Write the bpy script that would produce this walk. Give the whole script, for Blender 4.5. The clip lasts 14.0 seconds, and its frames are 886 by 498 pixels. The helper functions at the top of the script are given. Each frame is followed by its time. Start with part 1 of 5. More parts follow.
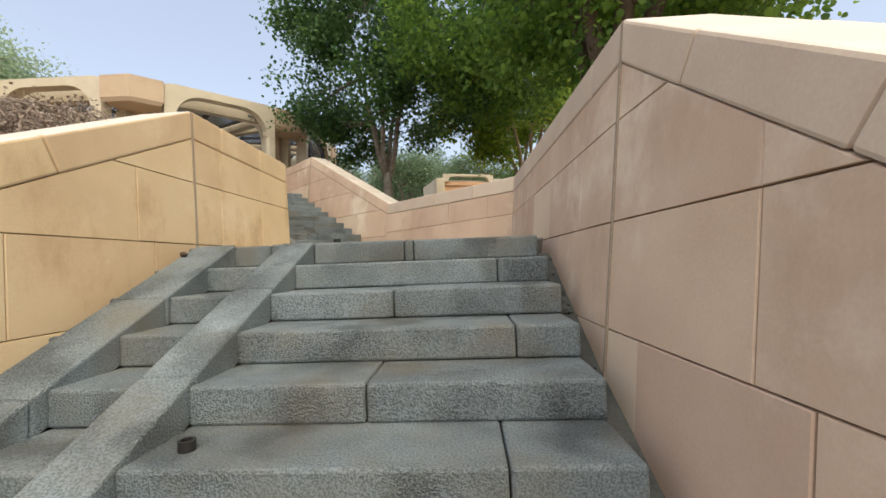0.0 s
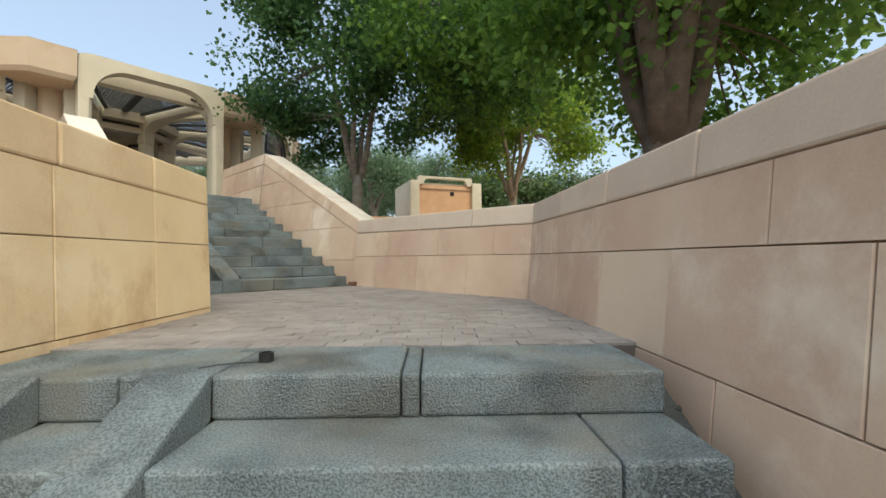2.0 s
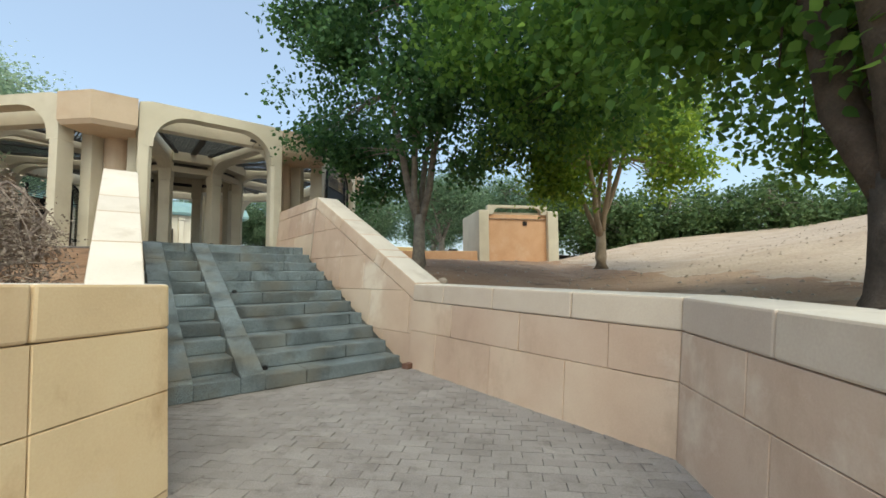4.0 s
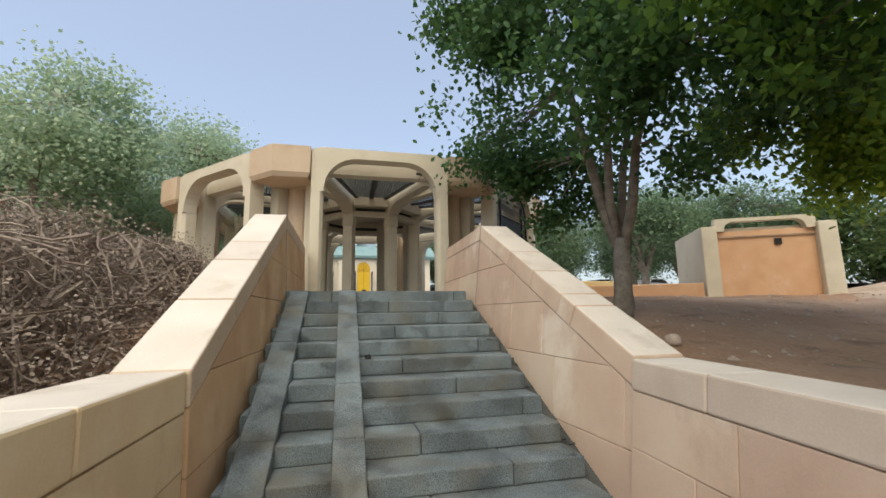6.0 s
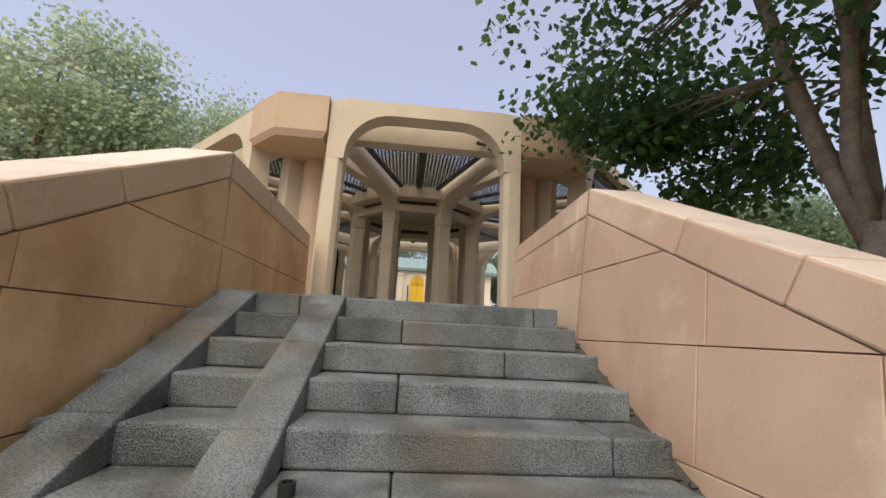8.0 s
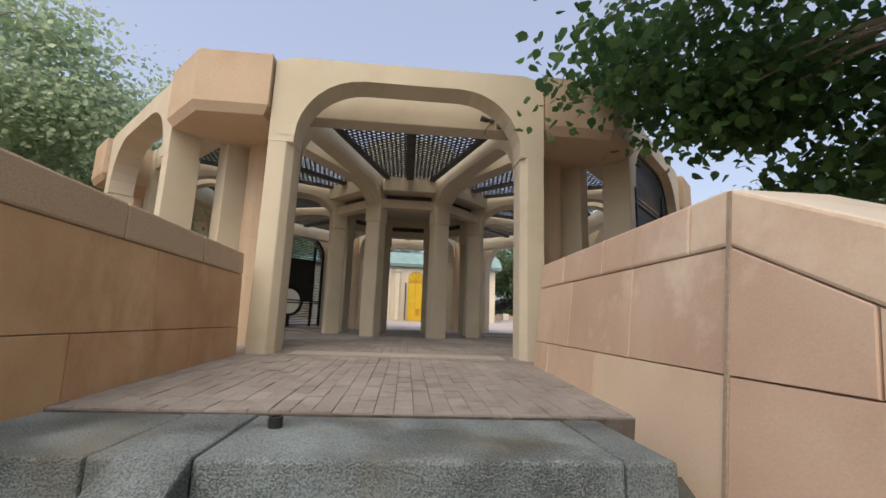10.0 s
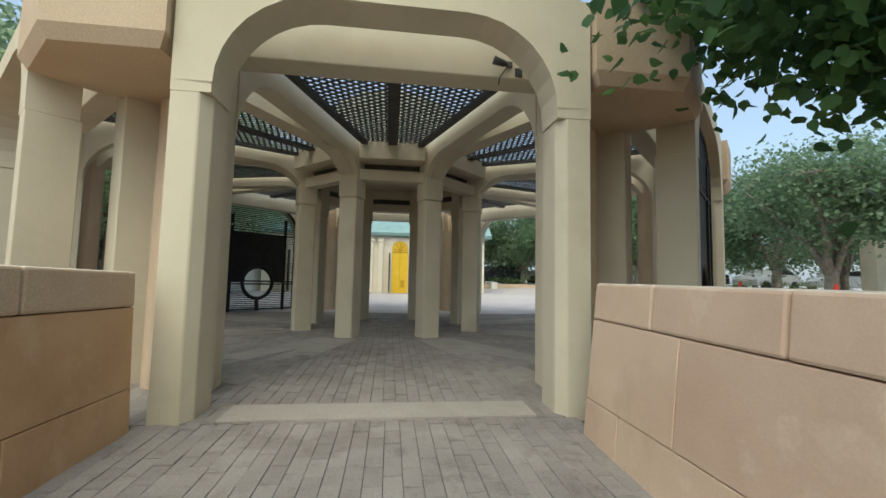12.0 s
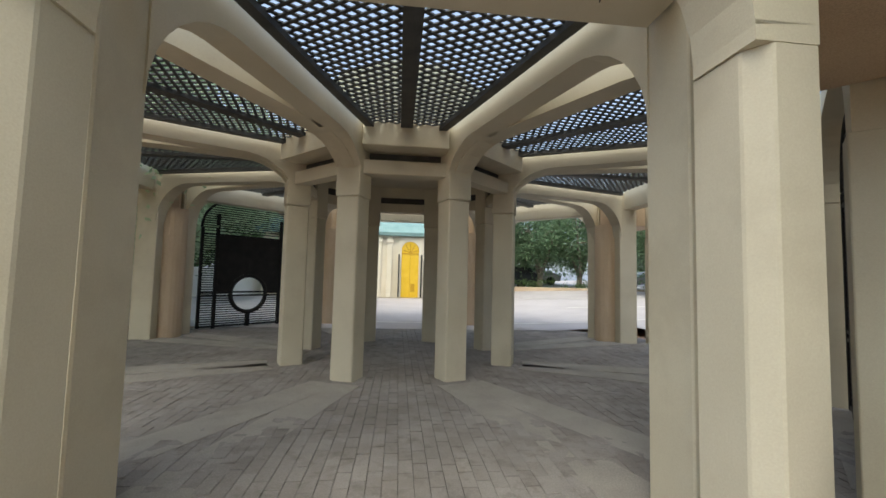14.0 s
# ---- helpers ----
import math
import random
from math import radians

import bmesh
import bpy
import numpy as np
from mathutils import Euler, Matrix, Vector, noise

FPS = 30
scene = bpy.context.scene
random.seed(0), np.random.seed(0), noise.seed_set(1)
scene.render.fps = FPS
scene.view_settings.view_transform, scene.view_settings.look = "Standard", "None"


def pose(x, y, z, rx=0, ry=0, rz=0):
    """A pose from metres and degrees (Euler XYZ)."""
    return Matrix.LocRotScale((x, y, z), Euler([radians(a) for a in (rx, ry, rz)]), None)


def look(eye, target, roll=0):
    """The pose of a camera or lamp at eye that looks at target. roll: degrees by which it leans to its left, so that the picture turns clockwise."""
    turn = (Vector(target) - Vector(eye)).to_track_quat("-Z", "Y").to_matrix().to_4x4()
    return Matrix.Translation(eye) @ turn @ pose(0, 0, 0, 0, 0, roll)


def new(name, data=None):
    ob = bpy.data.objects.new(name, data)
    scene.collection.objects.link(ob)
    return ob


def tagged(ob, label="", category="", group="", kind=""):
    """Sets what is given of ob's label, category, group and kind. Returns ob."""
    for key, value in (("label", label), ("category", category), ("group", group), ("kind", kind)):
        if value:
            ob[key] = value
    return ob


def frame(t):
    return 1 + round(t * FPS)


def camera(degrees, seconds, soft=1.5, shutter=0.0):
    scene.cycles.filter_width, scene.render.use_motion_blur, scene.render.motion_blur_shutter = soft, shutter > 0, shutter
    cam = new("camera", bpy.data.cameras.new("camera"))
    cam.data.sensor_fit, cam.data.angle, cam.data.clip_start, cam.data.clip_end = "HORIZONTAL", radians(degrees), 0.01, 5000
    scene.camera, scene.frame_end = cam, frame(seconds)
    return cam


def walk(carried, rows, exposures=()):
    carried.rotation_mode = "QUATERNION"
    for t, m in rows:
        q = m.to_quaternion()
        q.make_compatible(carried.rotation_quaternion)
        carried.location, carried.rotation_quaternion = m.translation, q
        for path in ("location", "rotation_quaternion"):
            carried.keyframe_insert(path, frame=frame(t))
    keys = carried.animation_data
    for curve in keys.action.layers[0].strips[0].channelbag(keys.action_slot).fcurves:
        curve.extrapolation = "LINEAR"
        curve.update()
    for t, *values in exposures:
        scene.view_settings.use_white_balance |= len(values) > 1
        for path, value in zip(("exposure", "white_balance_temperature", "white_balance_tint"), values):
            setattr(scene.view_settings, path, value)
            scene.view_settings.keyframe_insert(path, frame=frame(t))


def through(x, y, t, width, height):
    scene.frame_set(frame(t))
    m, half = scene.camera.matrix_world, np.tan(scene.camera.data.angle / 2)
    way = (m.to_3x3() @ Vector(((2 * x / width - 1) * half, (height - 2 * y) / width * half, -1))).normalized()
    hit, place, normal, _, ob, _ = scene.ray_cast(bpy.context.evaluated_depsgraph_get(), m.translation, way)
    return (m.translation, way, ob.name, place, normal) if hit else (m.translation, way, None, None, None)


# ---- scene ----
cam = camera(93.2, 14.0, 1.6)
PATH = [
    (0, (0.489, -3.263, -0.189), (0.377, -1.267, -0.124), -2.1),
    (0.2, (0.435, -3.098, -0.124), (0.416, -1.099, -0.089), -1.3),
    (0.5, (0.366, -2.832, -0.027), (0.327, -0.833, -0.033), 0.0),
    (1, (0.2, -2.439, 0.146), (0.101, -0.442, 0.173), -0.2),
    (1.5, (0.183, -2.041, 0.309), (0.178, -0.041, 0.345), -1.1),
    (2, (0.127, -1.631, 0.446), (0.176, 0.368, 0.489), -0.4),
    (2.5, (0.094, -1.246, 0.628), (0.068, 0.752, 0.7), -0.1),
    (5, (-0.084, 0.781, 1.412), (-0.672, 2.682, 1.607), -1.1),
    (5.5, (-0.276, 1.349, 1.457), (-1.121, 3.145, 1.702), -1.0),
    (6, (-0.54, 2.019, 1.445), (-1.623, 3.673, 1.749), -0.9),
    (6.5, (-0.898, 2.719, 1.469), (-2.04, 4.331, 1.778), -0.6),
    (7, (-1.352, 3.483, 1.454), (-2.583, 5.027, 1.772), 0.9),
    (7.5, (-1.774, 3.981, 1.463), (-3.033, 5.493, 1.821), 2.2),
    (8, (-2.303, 4.559, 1.555), (-3.612, 6.019, 1.95), 3.0),
    (10.5, (-3.645, 6.139, 2.431), (-4.963, 7.61, 2.742), 1.7),
    (11, (-3.911, 6.37, 2.566), (-5.208, 7.866, 2.846), 1.5),
    (11.5, (-4.178, 6.621, 2.709), (-5.497, 8.108, 2.933), 1.4),
    (12, (-4.488, 6.878, 2.853), (-5.759, 8.414, 3.006), 1.2),
    (12.5, (-4.751, 7.178, 2.984), (-6.021, 8.72, 3.091), 1.1),
    (13, (-5.081, 7.434, 3.107), (-6.309, 9.009, 3.207), 1.2),
    (13.5, (-5.372, 7.66, 3.218), (-6.609, 9.229, 3.308), 1.2),
    (14, (-5.722, 7.951, 3.21), (-7.024, 9.464, 3.345), 1.4),
]
EXPOSURES = [(0.0, 1.62, 7900, 5), (1.5, 1.58, 7500, 2), (2.5, 1.58, 7050, -4), (5.0, 1.50, 6900, -6), (5.5, 1.50, 7200, 3), (6.0, 1.45, 7300, 3), (8.0, 1.44, 7900, 14), (11.0, 1.40, 7200, 2), (12.0, 1.50, 6850, -6), (13.5, 1.66, 6850, -4), (14.0, 1.78, 6850, -2)]
walk(cam, [(t, look(eye, target, roll)) for t, eye, target, roll in PATH], EXPOSURES)

# ---- world, sun ----
world = bpy.data.worlds.new("world")
scene.world = world
world.use_nodes = True
wn = world.node_tree
sky = wn.nodes.new("ShaderNodeTexSky")
sky.sky_type, sky.sun_disc = "NISHITA", False
sky.sun_elevation, sky.sun_rotation = radians(55.3), radians(154)
sky.air_density, sky.dust_density, sky.ozone_density = 1.0, 3.0, 1.2
haze = wn.nodes.new("ShaderNodeMix")  # a hazy evening: the sky's blue is veiled
haze.data_type = "RGBA"
haze.inputs["Factor"].default_value = 0.62
wn.links.new(sky.outputs[0], haze.inputs["A"])
haze.inputs["B"].default_value = (1.10, 1.26, 1.90, 1)
wn.links.new(haze.outputs["Result"], wn.nodes["Background"].inputs[0])
wn.nodes["Background"].inputs[1].default_value = 0.15
sun = new("sun", bpy.data.lights.new("sun", "SUN"))
sun.data.energy, sun.data.angle, sun.data.color = 0.65, radians(70), (1.0, 0.91, 0.76)
sun.matrix_world = look((6, -12.5, 20), (0, 0, 0))


# ---- materials ----
def material(name):
    m = bpy.data.materials.new(name)
    m.use_nodes = True
    nt = m.node_tree
    return m, nt, nt.nodes["Principled BSDF"]


def surface(name, stops, scale, rough=0.85, bump=0.15, fine=60.0, random_hue=0.0, stain=0.0, stain_scale=1.2, stain_col=(0.1, 0.08, 0.06), metal=0.0, dist=0.01, island=False, grime=None, contrast=0.35):
    """A rough mineral or painted surface: coarse tone, fine grain, optional stains and per-piece shift."""
    m, nt, b = material(name)
    tc = nt.nodes.new("ShaderNodeTexCoord")
    geo = nt.nodes.new("ShaderNodeNewGeometry")
    big = nt.nodes.new("ShaderNodeTexNoise")
    big.inputs["Scale"].default_value, big.inputs["Detail"].default_value = scale, 6
    nt.links.new(geo.outputs["Position"], big.inputs["Vector"])
    ramp = nt.nodes.new("ShaderNodeValToRGB")
    el = ramp.color_ramp.elements
    el[0].position, el[1].position = 0.3, 0.7
    el[0].color, el[1].color = (*stops[0], 1), (*stops[-1], 1)
    for n, c in enumerate(stops[1:-1]):
        el.new(0.3 + 0.4 * (n + 1) / (len(stops) - 1)).color = (*c, 1)
    nt.links.new(big.outputs["Fac"], ramp.inputs["Fac"])
    col = ramp.outputs["Color"]
    grain = nt.nodes.new("ShaderNodeTexNoise")
    grain.inputs["Scale"].default_value, grain.inputs["Detail"].default_value = fine, 3
    nt.links.new(geo.outputs["Position"], grain.inputs["Vector"])
    mixg = nt.nodes.new("ShaderNodeMix")
    mixg.data_type, mixg.blend_type = "RGBA", "OVERLAY"
    mixg.inputs["Factor"].default_value = contrast
    nt.links.new(col, mixg.inputs["A"])
    nt.links.new(grain.outputs["Fac"], mixg.inputs["B"])
    col = mixg.outputs["Result"]
    if random_hue:
        hsv = nt.nodes.new("ShaderNodeHueSaturation")
        if island:
            src = geo.outputs["Random Per Island"]
        else:
            src = nt.nodes.new("ShaderNodeObjectInfo").outputs["Random"]
        mr = nt.nodes.new("ShaderNodeMapRange")
        mr.inputs["To Min"].default_value, mr.inputs["To Max"].default_value = 1 - random_hue, 1 + random_hue
        nt.links.new(src, mr.inputs["Value"])
        nt.links.new(mr.outputs[0], hsv.inputs["Value"])
        mh = nt.nodes.new("ShaderNodeMapRange")
        mh.inputs["To Min"].default_value, mh.inputs["To Max"].default_value = 0.5 - random_hue * 0.06, 0.5 + random_hue * 0.06
        nt.links.new(src, mh.inputs["Value"])
        nt.links.new(mh.outputs[0], hsv.inputs["Hue"])
        nt.links.new(col, hsv.inputs["Color"])
        col = hsv.outputs["Color"]
    if stain:
        st = nt.nodes.new("ShaderNodeTexNoise")
        st.inputs["Scale"].default_value, st.inputs["Detail"].default_value, st.inputs["Roughness"].default_value = stain_scale, 8, 0.65
        nt.links.new(geo.outputs["Position"], st.inputs["Vector"])
        sr = nt.nodes.new("ShaderNodeMapRange")
        sr.inputs["From Min"].default_value, sr.inputs["From Max"].default_value = 0.54, 0.66
        sr.inputs["To Max"].default_value = stain
        nt.links.new(st.outputs["Fac"], sr.inputs["Value"])
        mx = nt.nodes.new("ShaderNodeMix")
        mx.data_type = "RGBA"
        nt.links.new(sr.outputs[0], mx.inputs["Factor"])
        nt.links.new(col, mx.inputs["A"])
        mx.inputs["B"].default_value = (*stain_col, 1)
        col = mx.outputs["Result"]
    if grime:
        amount, gscale, gcol = grime
        st = nt.nodes.new("ShaderNodeTexNoise")
        st.inputs["Scale"].default_value, st.inputs["Detail"].default_value, st.inputs["Roughness"].default_value = gscale, 9, 0.7
        mp = nt.nodes.new("ShaderNodeMapping")
        mp.inputs["Location"].default_value, mp.inputs["Scale"].default_value = (7, 3, 5), (1, 1, 0.6)
        nt.links.new(geo.outputs["Position"], mp.inputs["Vector"])
        nt.links.new(mp.outputs[0], st.inputs["Vector"])
        sr = nt.nodes.new("ShaderNodeMapRange")
        sr.inputs["From Min"].default_value, sr.inputs["From Max"].default_value = 0.52, 0.70
        sr.inputs["To Max"].default_value = amount
        nt.links.new(st.outputs["Fac"], sr.inputs["Value"])
        mx = nt.nodes.new("ShaderNodeMix")
        mx.data_type = "RGBA"
        nt.links.new(sr.outputs[0], mx.inputs["Factor"])
        nt.links.new(col, mx.inputs["A"])
        mx.inputs["B"].default_value = (*gcol, 1)
        col = mx.outputs["Result"]
    nt.links.new(col, b.inputs["Base Color"])
    b.inputs["Roughness"].default_value, b.inputs["Metallic"].default_value = rough, metal
    b.inputs["Specular IOR Level"].default_value = 0.3
    if bump:
        bp = nt.nodes.new("ShaderNodeBump")
        bp.inputs["Strength"].default_value, bp.inputs["Distance"].default_value = bump, dist
        nt.links.new(grain.outputs["Fac"], bp.inputs["Height"])
        nt.links.new(bp.outputs[0], b.inputs["Normal"])
    return m


def granite_material():
    """Bush-hammered grey granite: pitted relief, salt-and-pepper grain, smoother worn patches."""
    m, nt, b = material("granite")
    geo = nt.nodes.new("ShaderNodeNewGeometry")
    pos = geo.outputs["Position"]

    def noise_node(scale, detail):
        n = nt.nodes.new("ShaderNodeTexNoise")
        n.inputs["Scale"].default_value, n.inputs["Detail"].default_value = scale, detail
        nt.links.new(pos, n.inputs["Vector"])
        return n.outputs["Fac"]

    def ranged(src, a, b0, c, d):
        r = nt.nodes.new("ShaderNodeMapRange")
        for key, value in zip(("From Min", "From Max", "To Min", "To Max"), (a, b0, c, d)):
            r.inputs[key].default_value = value
        nt.links.new(src, r.inputs["Value"])
        return r.outputs[0]

    def times(a, c):
        t = nt.nodes.new("ShaderNodeMath")
        t.operation = "MULTIPLY"
        nt.links.new(a, t.inputs[0])
        nt.links.new(c, t.inputs[1])
        return t.outputs[0]

    pits = ranged(noise_node(125, 2), 0.36, 0.62, 0.0, 1.0)
    worn = ranged(noise_node(2.6, 5), 0.42, 0.62, 0.25, 1.0)
    tone = ranged(noise_node(4.0, 6), 0.3, 0.7, 0.80, 1.22)
    per = ranged(nt.nodes.new("ShaderNodeObjectInfo").outputs["Random"], 0, 1, 0.86, 1.16)
    ramp = nt.nodes.new("ShaderNodeValToRGB")
    el = ramp.color_ramp.elements
    el[0].position, el[1].position = 0.0, 1.0
    el[0].color, el[1].color = (0.086, 0.112, 0.122, 1), (0.205, 0.248, 0.270, 1)
    el.new(0.45).color = (0.148, 0.184, 0.198, 1)
    nt.links.new(pits, ramp.inputs["Fac"])
    hsv = nt.nodes.new("ShaderNodeHueSaturation")
    nt.links.new(times(tone, per), hsv.inputs["Value"])
    nt.links.new(ramp.outputs[0], hsv.inputs["Color"])
    dirt = nt.nodes.new("ShaderNodeMix")
    dirt.data_type = "RGBA"
    nt.links.new(ranged(noise_node(1.9, 9), 0.46, 0.68, 0.0, 0.7), dirt.inputs["Factor"])
    nt.links.new(hsv.outputs[0], dirt.inputs["A"])
    dirt.inputs["B"].default_value = (0.15, 0.135, 0.10, 1)
    nt.links.new(dirt.outputs["Result"], b.inputs["Base Color"])
    b.inputs["Roughness"].default_value = 0.75
    bp = nt.nodes.new("ShaderNodeBump")
    bp.inputs["Distance"].default_value = 0.013
    nt.links.new(worn, bp.inputs["Strength"])
    nt.links.new(pits, bp.inputs["Height"])
    nt.links.new(bp.outputs[0], b.inputs["Normal"])
    return m


SANDSTONE = surface("sandstone", [(0.55, 0.387, 0.283), (0.61, 0.447, 0.33), (0.66, 0.51, 0.382)], 1.6, 0.85, 0.10, 90, 0.06, 0.8, 0.9, (0.78, 0.67, 0.53), grime=(0.6, 1.5, (0.43, 0.295, 0.205)), contrast=0.10)
# Left walls: the warm light on them is put into these two stone colours.
YELLOW_LIT_STONE = surface("yellow_lit_sandstone", [(0.62, 0.46, 0.28), (0.69, 0.52, 0.32), (0.73, 0.58, 0.37)], 1.6, 0.85, 0.10, 90, 0.06, 0.6, 1.0, (0.79, 0.66, 0.47), grime=(0.8, 1.1, (0.42, 0.245, 0.12)), contrast=0.10)
ORANGE_LIT_STONE = surface("orange_lit_sandstone", [(0.50, 0.315, 0.18), (0.57, 0.375, 0.22), (0.62, 0.43, 0.265)], 1.6, 0.85, 0.10, 90, 0.06, 0.6, 1.0, (0.68, 0.50, 0.34), grime=(0.65, 1.3, (0.36, 0.21, 0.115)), contrast=0.10)
COPING = surface("coping_stone", [(0.57, 0.455, 0.355), (0.65, 0.54, 0.43)], 2.2, 0.85, 0.15, 80, 0.06, 0.3, 1.5, (0.50, 0.37, 0.27), contrast=0.12)
PALE_STONE = surface("pale_sandstone", [(0.64, 0.50, 0.37), (0.70, 0.57, 0.43)], 1.6, 0.85, 0.10, 90, 0.05, 0.6, 1.4, (0.60, 0.45, 0.33), contrast=0.10)
SEALANT = surface("joint_sealant", [(0.30, 0.235, 0.175), (0.38, 0.30, 0.23)], 5, 0.8, 0.2, 60)
# Coping tops: the sky's brightness from above is mixed into this stone colour.
SKYLIT_TOP = surface("skylit_stone", [(0.64, 0.575, 0.50), (0.72, 0.655, 0.58)], 2.2, 0.9, 0.2, 80, 0.04, 0.5, 2.0, (0.52, 0.44, 0.36), contrast=0.15)
MORTAR = surface("mortar", [(0.24, 0.165, 0.115), (0.40, 0.29, 0.21)], 4, 0.95, 0.3, 120)
GRANITE = granite_material()
GUTTER = surface("gutter_concrete", [(0.055, 0.06, 0.06), (0.10, 0.105, 0.10)], 5, 0.95, 0.4, 80, stain=0.4, stain_scale=4, stain_col=(0.07, 0.06, 0.045))
PAVER = surface("paver", [(0.235, 0.215, 0.207), (0.315, 0.291, 0.28)], 2.0, 0.9, 0.3, 110, 0.09, 0.5, 1.3, (0.20, 0.175, 0.16), grime=(0.6, 5.5, (0.13, 0.112, 0.105)), island=True)
PAVER_ONE = surface("paver_single", [(0.235, 0.215, 0.207), (0.315, 0.291, 0.28)], 2.0, 0.9, 0.3, 110, 0.09, 0.5, 1.3, (0.20, 0.175, 0.16), grime=(0.6, 5.5, (0.13, 0.112, 0.105)), island=False)
BEDDING = surface("bedding_sand", [(0.10, 0.088, 0.08), (0.16, 0.14, 0.13)], 6, 0.95, 0.3, 150)
CREAM = surface("cream_render", [(0.56, 0.505, 0.39), (0.63, 0.575, 0.455)], 1.5, 0.8, 0.12, 120, 0.03, 0.35, 1.1, (0.44, 0.385, 0.29), contrast=0.12)
TAN = surface("tan_render", [(0.50, 0.385, 0.275), (0.57, 0.45, 0.33)], 1.6, 0.85, 0.15, 110, 0.03, 0.3, 1.4, (0.45, 0.30, 0.20))
BANDS = surface("band_concrete", [(0.31, 0.287, 0.265), (0.375, 0.348, 0.32)], 2.5, 0.85, 0.2, 100, 0.05, 0.3, 2, (0.2, 0.18, 0.16))
DIRT = surface("dirt", [(0.26, 0.152, 0.092), (0.36, 0.228, 0.148), (0.48, 0.34, 0.24)], 0.35, 0.95, 0.7, 22, stain=0.6, stain_scale=1.6, stain_col=(0.12, 0.08, 0.055), dist=0.04)
SAND = surface("sand", [(0.42, 0.32, 0.24), (0.52, 0.42, 0.33)], 1.2, 0.95, 0.5, 18, dist=0.04)
ROCK = surface("rock", [(0.42, 0.34, 0.26), (0.55, 0.46, 0.37)], 8, 0.9, 0.3, 60, 0.15)
BRICK = surface("red_brick", [(0.14, 0.075, 0.055), (0.20, 0.11, 0.08)], 9, 0.9, 0.3, 70)
BARK = surface("bark", [(0.19, 0.16, 0.13), (0.31, 0.27, 0.22)], 7, 0.95, 0.6, 45, stain=0.4, stain_scale=5, stain_col=(0.08, 0.06, 0.05), dist=0.02)
BROWN_BARK = surface("brown_bark", [(0.07, 0.055, 0.042), (0.13, 0.10, 0.078)], 7, 0.95, 0.6, 45, stain=0.4, stain_scale=5, stain_col=(0.10, 0.07, 0.05), dist=0.02)
PALE_BARK = surface("pale_bark", [(0.30, 0.23, 0.16), (0.42, 0.33, 0.24)], 7, 0.95, 0.5, 45)
TWIG = surface("dry_twig", [(0.21, 0.165, 0.135), (0.36, 0.30, 0.25)], 9, 0.95, 0.3, 60, 0.2, island=True)
BLACK = surface("black_metal", [(0.012, 0.012, 0.013), (0.022, 0.021, 0.021)], 6, 0.5, 0.1, 90, metal=0.3)
STEEL = surface("dark_steel", [(0.07, 0.07, 0.07), (0.11, 0.11, 0.108)], 5, 0.55, 0.1, 90, metal=0.5)
ASPHALT = surface("plaza_paving", [(0.46, 0.42, 0.42), (0.54, 0.50, 0.50)], 1.1, 0.9, 0.2, 80)
ROAD = surface("asphalt", [(0.06, 0.062, 0.066), (0.09, 0.09, 0.095)], 1.5, 0.9, 0.2, 90)
GREEN_ROOF = surface("green_roof", [(0.20, 0.33, 0.33), (0.27, 0.40, 0.40)], 2, 0.6, 0.1, 60)
DOME = surface("dome_render", [(0.24, 0.25, 0.19), (0.34, 0.34, 0.26)], 1.5, 0.85, 0.15, 60, 0.0, 0.4, 2.0, (0.16, 0.15, 0.12))
YELLOW = surface("yellow_paint", [(0.75, 0.48, 0.03), (0.82, 0.55, 0.06)], 3, 0.5, 0.05, 80)
TRACERY = surface("ochre_paint", [(0.50, 0.28, 0.02), (0.58, 0.34, 0.03)], 3, 0.5, 0.05, 80)
WHITE = surface("white_paint", [(0.72, 0.70, 0.64), (0.80, 0.78, 0.73)], 3, 0.6, 0.05, 80)
ORANGE = surface("orange_plastic", [(0.42, 0.03, 0.02), (0.55, 0.05, 0.03)], 4, 0.5, 0.05, 60)
RUBBER = surface("rubber", [(0.015, 0.015, 0.015), (0.03, 0.03, 0.03)], 9, 0.7, 0.1, 60)
CARPAINT = surface("silver_paint", [(0.5, 0.5, 0.52), (0.56, 0.56, 0.58)], 2, 0.25, 0.0, 80, metal=0.4)
CAR_DARK = surface("dark_paint", [(0.02, 0.022, 0.03), (0.04, 0.045, 0.05)], 2, 0.25, 0.0, 80, metal=0.3)
PVC = surface("black_conduit", [(0.015, 0.015, 0.016), (0.03, 0.03, 0.03)], 9, 0.45, 0.05, 80)


